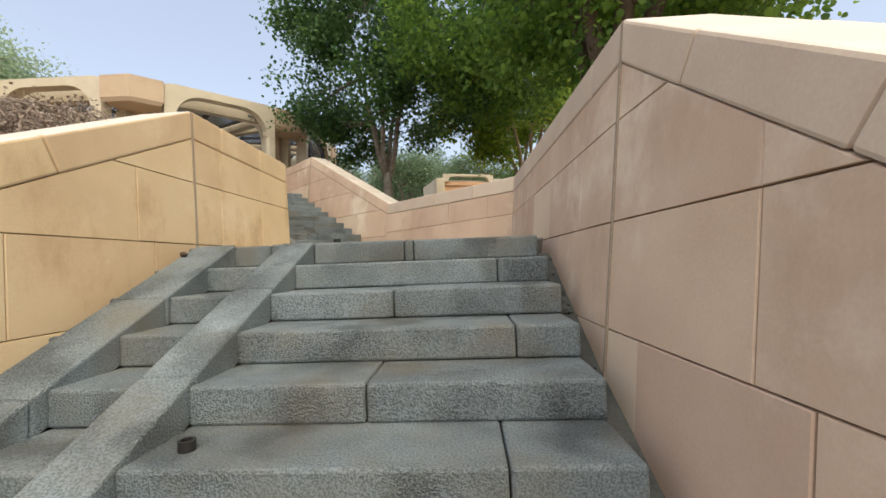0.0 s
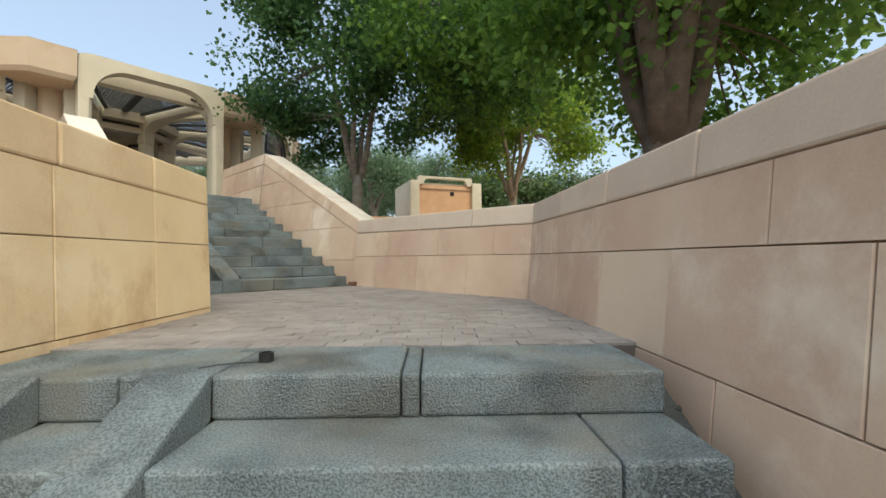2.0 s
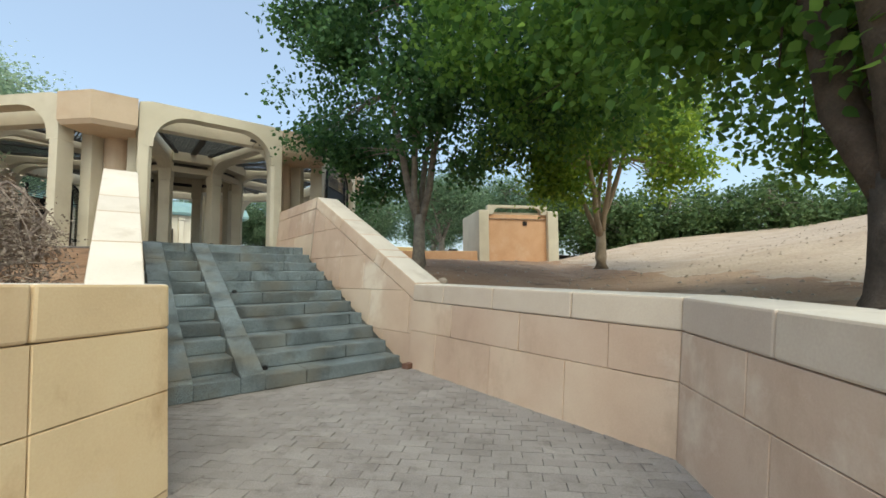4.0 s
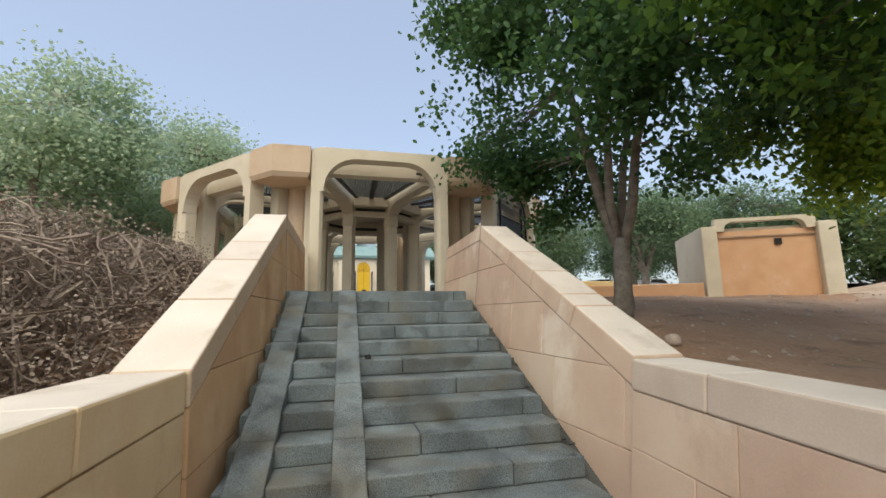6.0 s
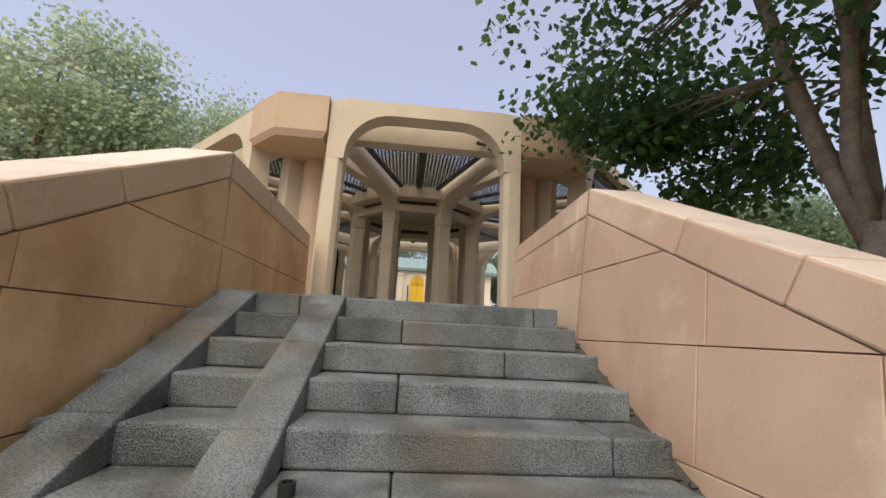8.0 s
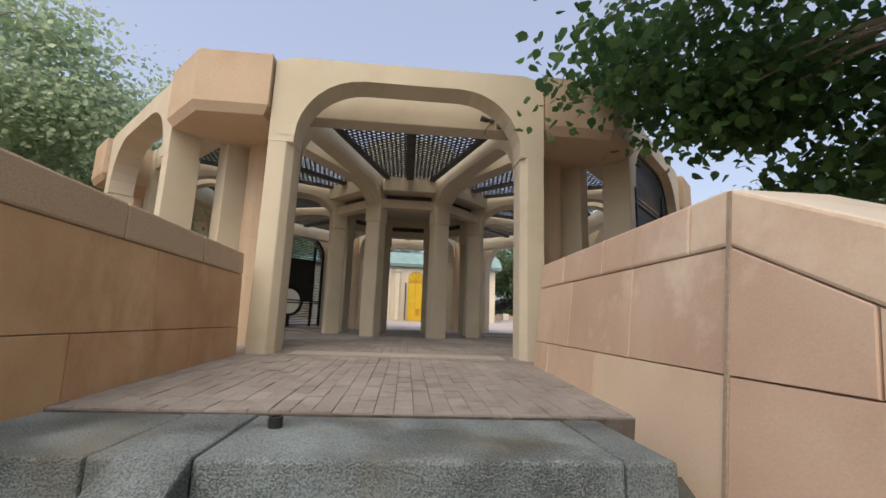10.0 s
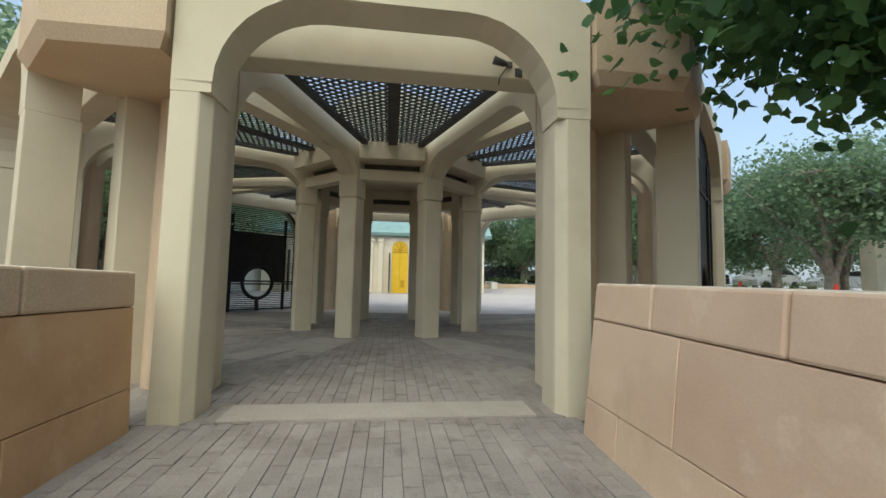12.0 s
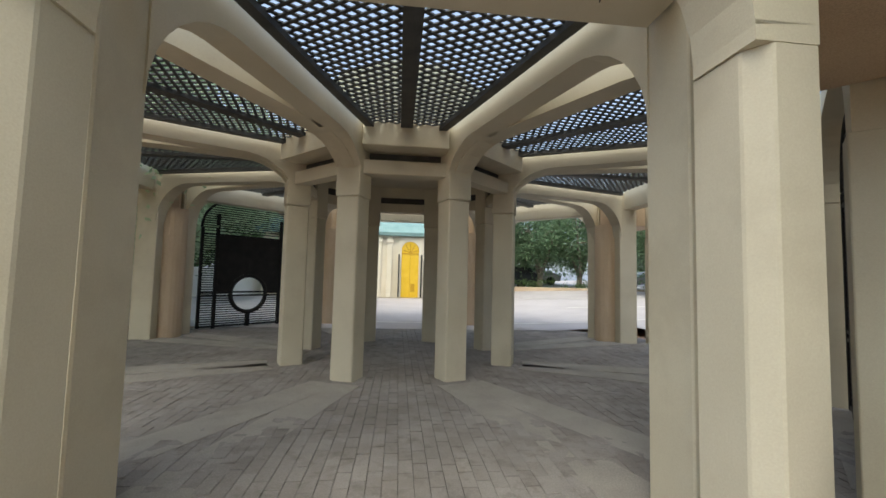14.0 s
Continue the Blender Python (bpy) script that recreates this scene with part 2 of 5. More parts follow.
def leaf_material(name, dark, light, through=0.35):
    m, nt, b = material(name)
    geo = nt.nodes.new("ShaderNodeNewGeometry")
    ramp = nt.nodes.new("ShaderNodeValToRGB")
    ramp.color_ramp.elements[0].color, ramp.color_ramp.elements[1].color = (*dark, 1), (*light, 1)
    nt.links.new(geo.outputs["Random Per Island"], ramp.inputs["Fac"])
    nt.links.new(ramp.outputs[0], b.inputs["Base Color"])
    b.inputs["Roughness"].default_value = 0.5
    b.inputs["Specular IOR Level"].default_value = 0.3
    tr = nt.nodes.new("ShaderNodeBsdfTranslucent")
    hs = nt.nodes.new("ShaderNodeHueSaturation")
    hs.inputs["Hue"].default_value, hs.inputs["Value"].default_value = 0.47, 1.6
    nt.links.new(ramp.outputs[0], hs.inputs["Color"])
    nt.links.new(hs.outputs[0], tr.inputs["Color"])
    mix = nt.nodes.new("ShaderNodeMixShader")
    mix.inputs[0].default_value = through
    nt.links.new(b.outputs[0], mix.inputs[1])
    nt.links.new(tr.outputs[0], mix.inputs[2])
    nt.links.new(mix.outputs[0], nt.nodes["Material Output"].inputs[0])
    return m


LEAF = leaf_material("ficus_leaf", (0.030, 0.085, 0.036), (0.09, 0.195, 0.062), 0.42)
LEAF_BROAD = leaf_material("broad_leaf", (0.048, 0.135, 0.033), (0.155, 0.30, 0.06), 0.54)
# Far trees round the plaza: mist in the air is mixed into the leaf colour.
LEAF_MIST_TINT = leaf_material("mist_tinted_leaf", (0.10, 0.17, 0.10), (0.19, 0.28, 0.16), 0.45)
LEAF_SUN = leaf_material("sunny_leaf", (0.09, 0.20, 0.04), (0.26, 0.39, 0.06), 0.6)
# Distance haze is painted into this pale leaf colour.
LEAF_HAZED = leaf_material("hazed_leaf", (0.235, 0.33, 0.225), (0.41, 0.515, 0.36), 0.5)
LEAF_FAR = leaf_material("far_leaf", (0.06, 0.115, 0.045), (0.13, 0.20, 0.08), 0.4)
FACADE = surface("pale_render", [(0.70, 0.63, 0.50), (0.76, 0.70, 0.58)], 1.5, 0.8, 0.12, 120, contrast=0.1)
KIOSK_TAN = surface("kiosk_tan", [(0.58, 0.34, 0.19), (0.66, 0.41, 0.25)], 1.6, 0.85, 0.15, 110, 0.0, 0.4, 1.4, (0.70, 0.52, 0.36))
PALE_YELLOW = surface("pale_yellow_render", [(0.68, 0.50, 0.24), (0.74, 0.57, 0.30)], 1.4, 0.85, 0.1, 100, 0.0, 0.3, 1.2, (0.60, 0.44, 0.24))


# ---- mesh helpers ----
def link(name, verts, faces, mat, parent=None, label="", smooth=False):
    me = bpy.data.meshes.new(name)
    me.from_pydata([tuple(v) for v in verts], [], [tuple(f) for f in faces])
    me.materials.append(mat)
    me.validate()
    if smooth:
        me.shade_smooth()
    ob = new(name, me)
    if parent:
        ob.parent = parent
    if label:
        tagged(ob, label)
    return ob


def part(name, bm, mat, parent=None, label="", smooth=False):
    bmesh.ops.recalc_face_normals(bm, faces=bm.faces)
    me = bpy.data.meshes.new(name)
    bm.to_mesh(me)
    bm.free()
    me.materials.append(mat)
    if smooth:
        me.shade_smooth()
    ob = new(name, me)
    if parent:
        ob.parent = parent
    if label:
        tagged(ob, label)
    return ob


def empty(name, m=None):
    ob = new(name)
    ob.empty_display_size = 0.2
    if m is not None:
        ob.matrix_world = m
    return ob


def add_hull(bm, low, high):
    """A prism between two rings of equal length (lists of 3D points)."""
    n = len(low)
    a, b = [bm.verts.new(p) for p in low], [bm.verts.new(p) for p in high]
    bm.faces.new(a[::-1])
    bm.faces.new(b)
    for i in range(n):
        bm.faces.new((a[i], a[(i + 1) % n], b[(i + 1) % n], b[i]))


def add_box(bm, x0, x1, y0, y1, z0, z1, m=None):
    ring = [(x0, y0), (x1, y0), (x1, y1), (x0, y1)]
    low, high = [Vector((x, y, z0)) for x, y in ring], [Vector((x, y, z1)) for x, y in ring]
    if m is not None:
        low, high = [m @ p for p in low], [m @ p for p in high]
    add_hull(bm, low, high)


def bevelled(bm, width, segments=1):
    bmesh.ops.recalc_face_normals(bm, faces=bm.faces)
    bmesh.ops.bevel(bm, geom=list(bm.edges), offset=width, segments=segments, affect="EDGES", profile=0.5)
    return bm


def box_bm(x0, x1, y0, y1, z0, z1, bevel=0.0, segments=1, m=None):
    bm = bmesh.new()
    add_box(bm, x0, x1, y0, y1, z0, z1, m)
    return bevelled(bm, bevel, segments) if bevel else bm


def add_tube(bm, points, radii, sides=8):
    """A tapered tube through points."""
    rings = []
    for i, p in enumerate(points):
        p = Vector(p)
        ahead = Vector(points[min(i + 1, len(points) - 1)]) - Vector(points[max(i - 1, 0)])
        q = ahead.to_track_quat("Z", "Y")
        rings.append([bm.verts.new(p + q @ Vector((radii[i] * math.cos(2 * math.pi * k / sides), radii[i] * math.sin(2 * math.pi * k / sides), 0))) for k in range(sides)])
    for a, b in zip(rings, rings[1:]):
        for k in range(sides):
            bm.faces.new((a[k], a[(k + 1) % sides], b[(k + 1) % sides], b[k]))
    bm.faces.new(rings[0][::-1])
    bm.faces.new(rings[-1])


def clip(poly, a, b, c):
    """The part of a convex polygon where a*x + b*y <= c."""
    out = []
    for i, p in enumerate(poly):
        q = poly[(i + 1) % len(poly)]
        dp, dq = a * p[0] + b * p[1] - c, a * q[0] + b * q[1] - c
        if dp <= 0:
            out.append(p)
        if dp * dq < 0:
            t = dp / (dp - dq)
            out.append((p[0] + t * (q[0] - p[0]), p[1] + t * (q[1] - p[1])))
    return out


def area(poly):
    return abs(sum(p[0] * q[1] - q[0] * p[1] for p, q in zip(poly, poly[1:] + poly[:1]))) / 2


# The upper stair and the pavilion share one axis: u to the right, v ahead of the pavilion's front.
AXIS = Matrix.Translation((-6.767, 8.880, 0)) @ Matrix.Rotation(radians(46.74), 4, "Z")


def up(u, v, z=0.0):
    return AXIS @ Vector((u, v, z))


R1, T1, N1 = 0.17, 0.38, 14
R2, T2, N2 = 0.163, 0.353, 11
Z3 = R2 * N2  # upper landing
V0 = -2.91  # nose of the topmost step


def floor_z(v):
    """Height of the upper landing and the pavilion's floor."""
    return Z3 + 0.0276 * min(max(v - V0, 0.0), 4.5)


# ---- walls of dressed stone ----
def stone_piece(poly, place, inward, parent, stone, depth=0.03):
    cx, cz = sum(p[0] for p in poly) / len(poly), sum(p[1] for p in poly) / len(poly)
    n = len(poly)
    rise = random.uniform(-0.002, 0.003)
    back = [place(s, z) + inward * depth for s, z in poly]
    mid = [place(s, z) + inward * (0.005 - rise) for s, z in poly]
    front = []
    for s, z in poly:
        far = math.hypot(s - cx, z - cz) or 1
        k = 1 - 0.005 / far
        front.append(place(cx + (s - cx) * k, cz + (z - cz) * k) - inward * rise)
    verts = back + mid + front
    faces = [tuple(range(2 * n, 3 * n))]
    for i in range(n):
        j = (i + 1) % n
        faces += [(i, j, n + j, n + i), (n + i, n + j, 2 * n + j, 2 * n + i)]
    return link("stone", verts, faces, stone, parent)


def stone_wall(name, label, inner, tops, bottoms, thick, outward_left, courses, seed, cope=0.23, stone=None, cap=None, batter=0.0, joints=(), cap_joints=(), seals=(), pale=()):
    """A retaining wall along the line inner (x, y) of its top edge, with its top and foot at each point. It thickens to the left or
    right of the line and leans by batter. joints: (stretch, distance, height) of upright joints; seals: corners with a filled movement joint."""
    rnd = random.Random(seed)
    pts = [Vector((*p, 0)) for p in inner]
    n = len(pts)
    dirs = [(pts[i + 1] - pts[i]).normalized() for i in range(n - 1)]
    side = 1 if outward_left else -1
    norms = [Vector((-d.y, d.x, 0)) * side for d in dirs]
    outer = []
    for i in range(n):
        if i == 0:
            off = norms[0]
        elif i == n - 1:
            off = norms[-1]
        else:
            off = norms[i - 1] + norms[i]
            off = off / (off.length_squared / 2)
        outer.append(off)
    core = bmesh.new()
    for i in range(n - 1):
        low, high = [], []
        for k, w in ((i, 0.022), (i + 1, 0.022), (i + 1, thick), (i, thick)):
            z0, z1 = bottoms[k] - 0.6, tops[k] - cope - 0.004
            lean0, lean1 = (batter * (tops[k] - z0), batter * (tops[k] - z1)) if w < 0.1 else (0, 0)
            low.append((pts[k] + outer[k] * (w - lean0)) + Vector((0, 0, z0)))
            high.append((pts[k] + outer[k] * (w - lean1)) + Vector((0, 0, z1)))
        add_hull(core, low, high)
    wall = tagged(part(name, core, MORTAR), label, "wall", kind="structure")
    for i in range(n - 1):
        length = (pts[i + 1] - pts[i]).length
        base, d, nrm = pts[i], dirs[i], norms[i]
        ta, tb = tops[i], tops[i + 1]
        t0, t1, b0, b1 = ta - cope, tb - cope, bottoms[i] - 0.05, bottoms[i + 1] - 0.05
        place = lambda s, z: base + d * s + nrm * (-batter * (ta + (tb - ta) * s / length - z)) + Vector((0, 0, z))
        e0 = lambda z: 0.003 - batter * (ta - z) * outer[i].dot(d)
        e1 = lambda z: length - 0.003 - batter * (tb - z) * outer[i + 1].dot(d)
        quad = [(e0(b0), b0), (e1(b1), b1), (e1(t1 - 0.005), t1 - 0.005), (e0(t0 - 0.005), t0 - 0.005)]
        levels = [min(b0, b1) - 0.1] + [z for z in courses if min(b0, b1) < z < max(t0, t1) - 0.02] + [max(t0, t1) + 0.1]
        for z0, z1 in zip(levels, levels[1:]):
            strip = clip(clip(quad, 0, 1, z1 - 0.003), 0, -1, -(z0 + 0.003))
            if len(strip) < 3:
                continue
            s0, s1 = min(p[0] for p in strip), max(p[0] for p in strip)
            known = sorted(q for k, q, z in joints if k == i and z0 < z < z1)
            cuts = [s0 - 1]
            if known:
                cuts += known
            else:
                q = s0 + rnd.uniform(0.6, 1.2)
                while q < s1 - 0.35:
                    cuts.append(q)
                    q += rnd.uniform(0.9, 1.4)
            cuts.append(s1 + 1)
            for c0, c1 in zip(cuts, cuts[1:]):
                piece = clip(clip(strip, 1, 0, c1 - 0.003), -1, 0, -(c0 + 0.003))
                if len(piece) >= 3 and area(piece) > 0.004:
                    light = any(k == i and max(c0, s0) < q < min(c1, s1) and z0 < z < z1 for k, q, z in pale)
                    stone_piece(piece, place, nrm, wall, PALE_STONE if light else stone or SANDSTONE)
        # coping blocks, mitred where the wall turns, cut square to the slope between
        slope = (tb - ta) / length
        ends = sorted(q / length for k, q in cap_joints if k == i) or [k / max(1, round(length / 0.9)) for k in range(1, max(1, round(length / 0.9)))]
        ends = [0.0] + ends + [1.0]
        for f0, f1 in zip(ends, ends[1:]):
            low, high = [], []
            for f, w, inside in ((f0, -0.006, 1), (f1, -0.006, 1), (f1, thick + 0.012, 0), (f0, thick + 0.012, 0)):
                mitre = f in (0.0, 1.0)
                off = outer[i if f == 0.0 else i + 1] if mitre else nrm
                g = 0.0025 if f == f0 else -0.0025
                p = pts[i].lerp(pts[i + 1], f) + d * g + off * w
                z = ta + (tb - ta) * f
                tilt = 0.0 if mitre else slope * cope / (1 + slope * slope)
                foot = p + d * tilt - (off * batter * cope if inside else Vector())
                high.append(p + Vector((0, 0, z)))
                low.append(foot + Vector((0, 0, z - cope + tilt * slope)))
            bm = bmesh.new()
            add_hull(bm, low, high)
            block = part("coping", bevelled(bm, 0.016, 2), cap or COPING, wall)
            block.data.materials.append(SKYLIT_TOP)  # skylight on its upper side is put into a paler colour
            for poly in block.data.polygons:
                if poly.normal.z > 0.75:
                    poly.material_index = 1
    for k in seals:
        bm = bmesh.new()
        d = (dirs[max(k - 1, 0)] + dirs[min(k, n - 2)]).normalized()
        low, high = [], []
        for du, w in ((-0.013, -0.009), (0.013, -0.009), (0.013, 0.05), (-0.013, 0.05)):
            z0, z1 = bottoms[k], tops[k] - 0.012
            low.append(pts[k] + d * du + outer[k] * (w - batter * (tops[k] - z0)) + Vector((0, 0, z0)))
            high.append(pts[k] + d * du + outer[k] * w + Vector((0, 0, z1)))
        add_hull(bm, low, high)
        part("sealant", bevelled(bm, 0.003), SEALANT, wall, "grey-brown sealant in a movement joint")
    return wall


LOW = [-1.6, -1.08, -0.54, -0.02, 0.48]
LOW_L = [-1.6, -1.05, -0.50, 0.04, 0.57]
HIGH = [0.42, 1.0, 1.56, 2.10]
HIGH_L = [0.52, 1.09, 1.64, 2.14]
stone_wall("wall_right_lower", "pinkish sandstone retaining wall with sloped coping beside granite steps",
           [(1.31, -4.2), (1.31, -1.17), (1.23, 2.85), (-1.13, 5.46)], [-0.95, 0.985, 1.03, 1.09], [-2.3, -0.98, -0.3, 0], 0.42, False, LOW, 3, 0.22, batter=0.10,
           joints=[(0, 2.08, 0.2), (0, 2.08, -0.3), (0, 1.90, -0.6), (0, 2.71, -0.6), (1, 0.91, 0.6), (1, 2.4, 0.6), (1, 3.3, 0.6), (1, 0.57, 0.2), (1, 1.45, 0.2), (1, 2.2, 0.2), (1, 3.1, 0.2), (1, 1.1, -0.1),
                   (2, 0.55, 0.6), (2, 1.5, 0.6), (2, 2.6, 0.6), (2, 0.95, 0.2), (2, 1.9, 0.2), (2, 2.9, 0.2)],
           cap_joints=[(0, 0.5), (0, 1.3), (0, 1.75), (0, 2.4), (1, 0.47), (1, 1.31), (1, 2.2), (1, 3.1), (2, 0.9), (2, 1.9), (2, 2.8)], seals=[1], pale=[(1, 1.8, 0.2), (0, 2.85, -0.6)])
stone_wall("wall_right_upper", "pinkish sandstone stair wall rising to a peak beside granite steps",
           [tuple(up(1.43, -6.42).xy), tuple(up(1.43, -2.92).xy), tuple(up(1.51, -0.31).xy)], [1.10, 2.84, 2.86], [-0.3, Z3 - 0.45, 1.4], 0.42, False, HIGH, 5, 0.24, cap=SANDSTONE, batter=0.10,
           joints=[(0, 2.15, 1.7), (0, 2.2, 1.2), (0, 1.42, 1.2), (0, 1.15, 0.6), (0, 0.12, 0.6), (0, 0.72, 0.2), (0, 3.0, 2.3), (1, 0.76, 2.3), (1, 1.72, 2.3), (1, 1.2, 1.9), (1, 2.2, 1.9)],
           cap_joints=[(0, 0.8), (0, 1.05), (0, 1.65), (0, 2.3), (1, 0.25), (1, 1.17), (1, 1.95)], seals=[1], pale=[(0, 1.8, 0.6), (1, 0.5, 1.9)])
stone_wall("wall_left_lower", "sandstone stair wall with sloped coping, warm light put into its yellow colour",
           [(-1.83, -4.2), (-1.83, 0.17), (-1.80, 1.98), tuple(up(-1.63, -6.36).xy)], [-0.85, 1.19, 1.15, 1.13], [-2.3, -0.3, 0, 0], 0.42, True, LOW_L, 8, 0.24, stone=YELLOW_LIT_STONE, cap=YELLOW_LIT_STONE, batter=0.03,
           joints=[(0, 3.75, 0.4), (0, 2.9, -0.2), (0, 3.9, -0.2), (1, 0.38, 0.7), (1, 1.14, 0.7), (1, 0.38, 0.3), (1, 1.14, 0.3), (1, 0.47, -0.1)], cap_joints=[(0, 1.0), (0, 2.0), (0, 3.1), (1, 0.42), (1, 1.14), (2, 0.9)], seals=[1])
stone_wall("wall_left_upper", "sandstone stair wall rising to a peak beside the granite ramp, warm light put into its colour",
           [tuple(up(-1.61, -6.36).xy), tuple(up(-1.55, -2.88).xy), tuple(up(-1.52, -0.10).xy)], [1.13, 2.91, 2.87], [-0.3, Z3 - 0.45, 1.4], 0.42, True, HIGH_L, 11, 0.22, stone=ORANGE_LIT_STONE, cap=TAN, batter=0.03,
           joints=[(0, 1.86, 1.7), (0, 1.84, 1.3), (0, 2.7, 1.3), (0, 1.3, 0.8), (1, 1.35, 2.4), (1, 0.7, 1.9), (1, 1.9, 1.9)],
           cap_joints=[(0, 0.9), (0, 1.75), (0, 2.3), (1, 1.0), (1, 1.95)], seals=[1])


# ---- granite stairs with pram ramps ----
def stair(name, label, m, count, rise, tread, right, ramp_a, ramp_b, left, joints, top_depth):
    """Noses lie along x, climbing towards +y; the top nose is at y = 0 and z = 0 of m."""
    root = tagged(empty(name, m), label, "stairs", kind="structure")
    for k in range(count):
        y, z = -k * tread, -k * rise
        deep = top_depth if k == 0 else tread + 0.06
        spans = []
        cuts = [ramp_b[1] - 0.005] + joints[k % len(joints)] + [right]
        spans += list(zip(cuts, cuts[1:]))
        spans.append((ramp_a[1] - 0.005, ramp_b[0] + 0.005))
        spans.append((left, ramp_a[0] + 0.005))
        if k == 0:
            spans = list(zip(cuts, cuts[1:])) + [(left, ramp_b[0] - 0.1), (ramp_b[0] - 0.1, ramp_b[1] - 0.005)]
        for x0, x1 in spans:
            lift = random.uniform(-0.003, 0.003)
            bm = box_bm(x0 + 0.003, x1 - 0.003, y + random.uniform(-0.003, 0.003), y + deep, z - rise + 0.002, z + lift, 0.014, 2)
            part("step_block", bm, GRANITE, root)
    slope = rise / tread
    for x0, x1 in (ramp_a, ramp_b):
        k = -0.02
        while k < count - 1:
            k1 = min(k + random.choice((1.9, 2.0, 2.1)), count - 1)
            y0, y1 = -k1 * tread + 0.003, -k * tread - 0.003
            bm = bmesh.new()
            low = [(x0, y0, y0 * slope - rise), (x1, y0, y0 * slope - rise), (x1, y1, y1 * slope - rise), (x0, y1, y1 * slope - rise)]
            h = 0.012 + random.uniform(-0.003, 0.004)
            high = [(x, y, y * slope + h) for x, y, _ in low]
            add_hull(bm, [Vector(p) for p in low], [Vector(p) for p in high])
            part("ramp_slab", bevelled(bm, 0.012, 2), GRANITE, root)
            k = k1
    return root


stair1 = stair("stairs_lower", "grey granite steps with two pram ramps", Matrix.Identity(4), N1, R1, T1, 1.04, (-1.69, -1.36), (-0.975, -0.72), -1.76,
               [[0.0, 0.075], [0.695], [0.04], [0.72], [0.045], [0.6]], 0.52)
stair2 = stair("stairs_upper", "grey granite steps with two pram ramps leading to a pavilion", AXIS @ Matrix.Translation((0, V0, Z3)), N2, R2, T2, 1.15, (-1.46, -1.2), (-0.78, -0.54), -1.53,
               [[0.95], [-0.09], [0.55], [-0.09], [0.87], [-0.09], [0.4]], 0.64)


def gutter(name, m, x0, x1, count, rise, tread, parent):
    y1, y0 = 0.25, -(count - 1) * tread
    s = rise / tread
    bm = bmesh.new()
    ring = [(x0, y0), (x1, y0), (x1, y1), (x0, y1)]
    add_hull(bm, [Vector((x, y, y * s - 0.75)) for x, y in ring], [Vector((x, y, y * s - 0.25)) for x, y in ring])
    ob = part(name, bm, GUTTER, parent, "stained concrete drain channel")
    return ob


gutter("gutter", None, 1.03, 1.31, N1, R1, T1, stair1)
gutter("gutter", None, -1.84, -1.75, N1, R1, T1, stair1)
gutter("gutter", None, 1.14, 1.46, N2, R2, T2, stair2)
gutter("gutter", None, -1.64, -1.52, N2, R2, T2, stair2)


# ---- pavilion: an octagon of arched frames, ribs and an inner ring of columns ----
PC = (0.09, 5.6)  # its centre, in u and v
FLOOR = floor_z(2.0)


def bay_matrix(k):
    """The frame of bay k: x along its front, y inwards, origin at the middle of its front; bay 0 faces the stairs."""
    return AXIS @ Matrix.Translation((PC[0], PC[1], 0)) @ Matrix.Rotation(radians(-45 * k), 4, "Z") @ Matrix.Translation((0, -PC[1], 0))


def arch_outline(half, foot, spring, crown, radius, steps=8):
    """The inner outline of an opening with rounded upper corners, from left foot to right foot."""
    pts = [(-half, foot), (-half, spring)]
    cx, cz = half - radius, crown - radius
    for i in range(steps + 1):
        a = math.pi - i / steps * math.pi / 2
        pts.append((-cx + radius * math.cos(a), cz + radius * math.sin(a)))
    for i in range(steps + 1):
        a = math.pi / 2 - i / steps * math.pi / 2
        pts.append((cx + radius * math.cos(a), cz + radius * math.sin(a)))
    pts += [(half, spring), (half, foot)]
    return pts


def panel_bm(outer, inner, y0, y1, chamfer=0.0):
    """A frame between an outer rectangle (half width, foot, top) and an opening's outline, open at the foot."""
    half, foot, top = outer
    bm = bmesh.new()
    n = len(inner)
    outs = []
    for i, (x, z) in enumerate(inner):
        if i <= 1:
            outs.append((-half, z))
        elif i >= n - 2:
            outs.append((half, z))
        else:
            # spread along the top corner
            f = (i - 2) / (n - 5)
            d0, d1 = top - inner[1][1], 2 * half
            s = f * (2 * d0 + d1)
            if s < d0:
                outs.append((-half, inner[1][1] + s))
            elif s < d0 + d1:
                outs.append((-half + s - d0, top))
            else:
                outs.append((half, top - (s - d0 - d1)))
    front_in = [bm.verts.new((x + (chamfer if x < 0 else -chamfer) * 0, y0 + chamfer, z)) for x, z in inner]
    rim = [bm.verts.new((x * (1 + chamfer / max(abs(x), 0.4)) if abs(x) > 0.05 else x, y0, z + (chamfer if z > inner[1][1] + 0.01 else 0))) for x, z in inner]
    front_out = [bm.verts.new((x, y0, z)) for x, z in outs]
    back_in = [bm.verts.new((x, y1, z)) for x, z in inner]
    back_out = [bm.verts.new((x, y1, z)) for x, z in outs]
    for i in range(n - 1):
        bm.faces.new((rim[i], rim[i + 1], front_out[i + 1], front_out[i]))
        bm.faces.new((front_in[i], front_in[i + 1], rim[i + 1], rim[i]))
        bm.faces.new((back_in[i], back_out[i], back_out[i + 1], back_in[i + 1]))
        bm.faces.new((front_in[i], back_in[i], back_in[i + 1], front_in[i + 1]))
        bm.faces.new((front_out[i], front_out[i + 1], back_out[i + 1], back_out[i]))
    for a in (0, n - 1):
        bm.faces.new((rim[a], front_in[a], back_in[a], back_out[a], front_out[a]))
    return bm


TOP = 5.15


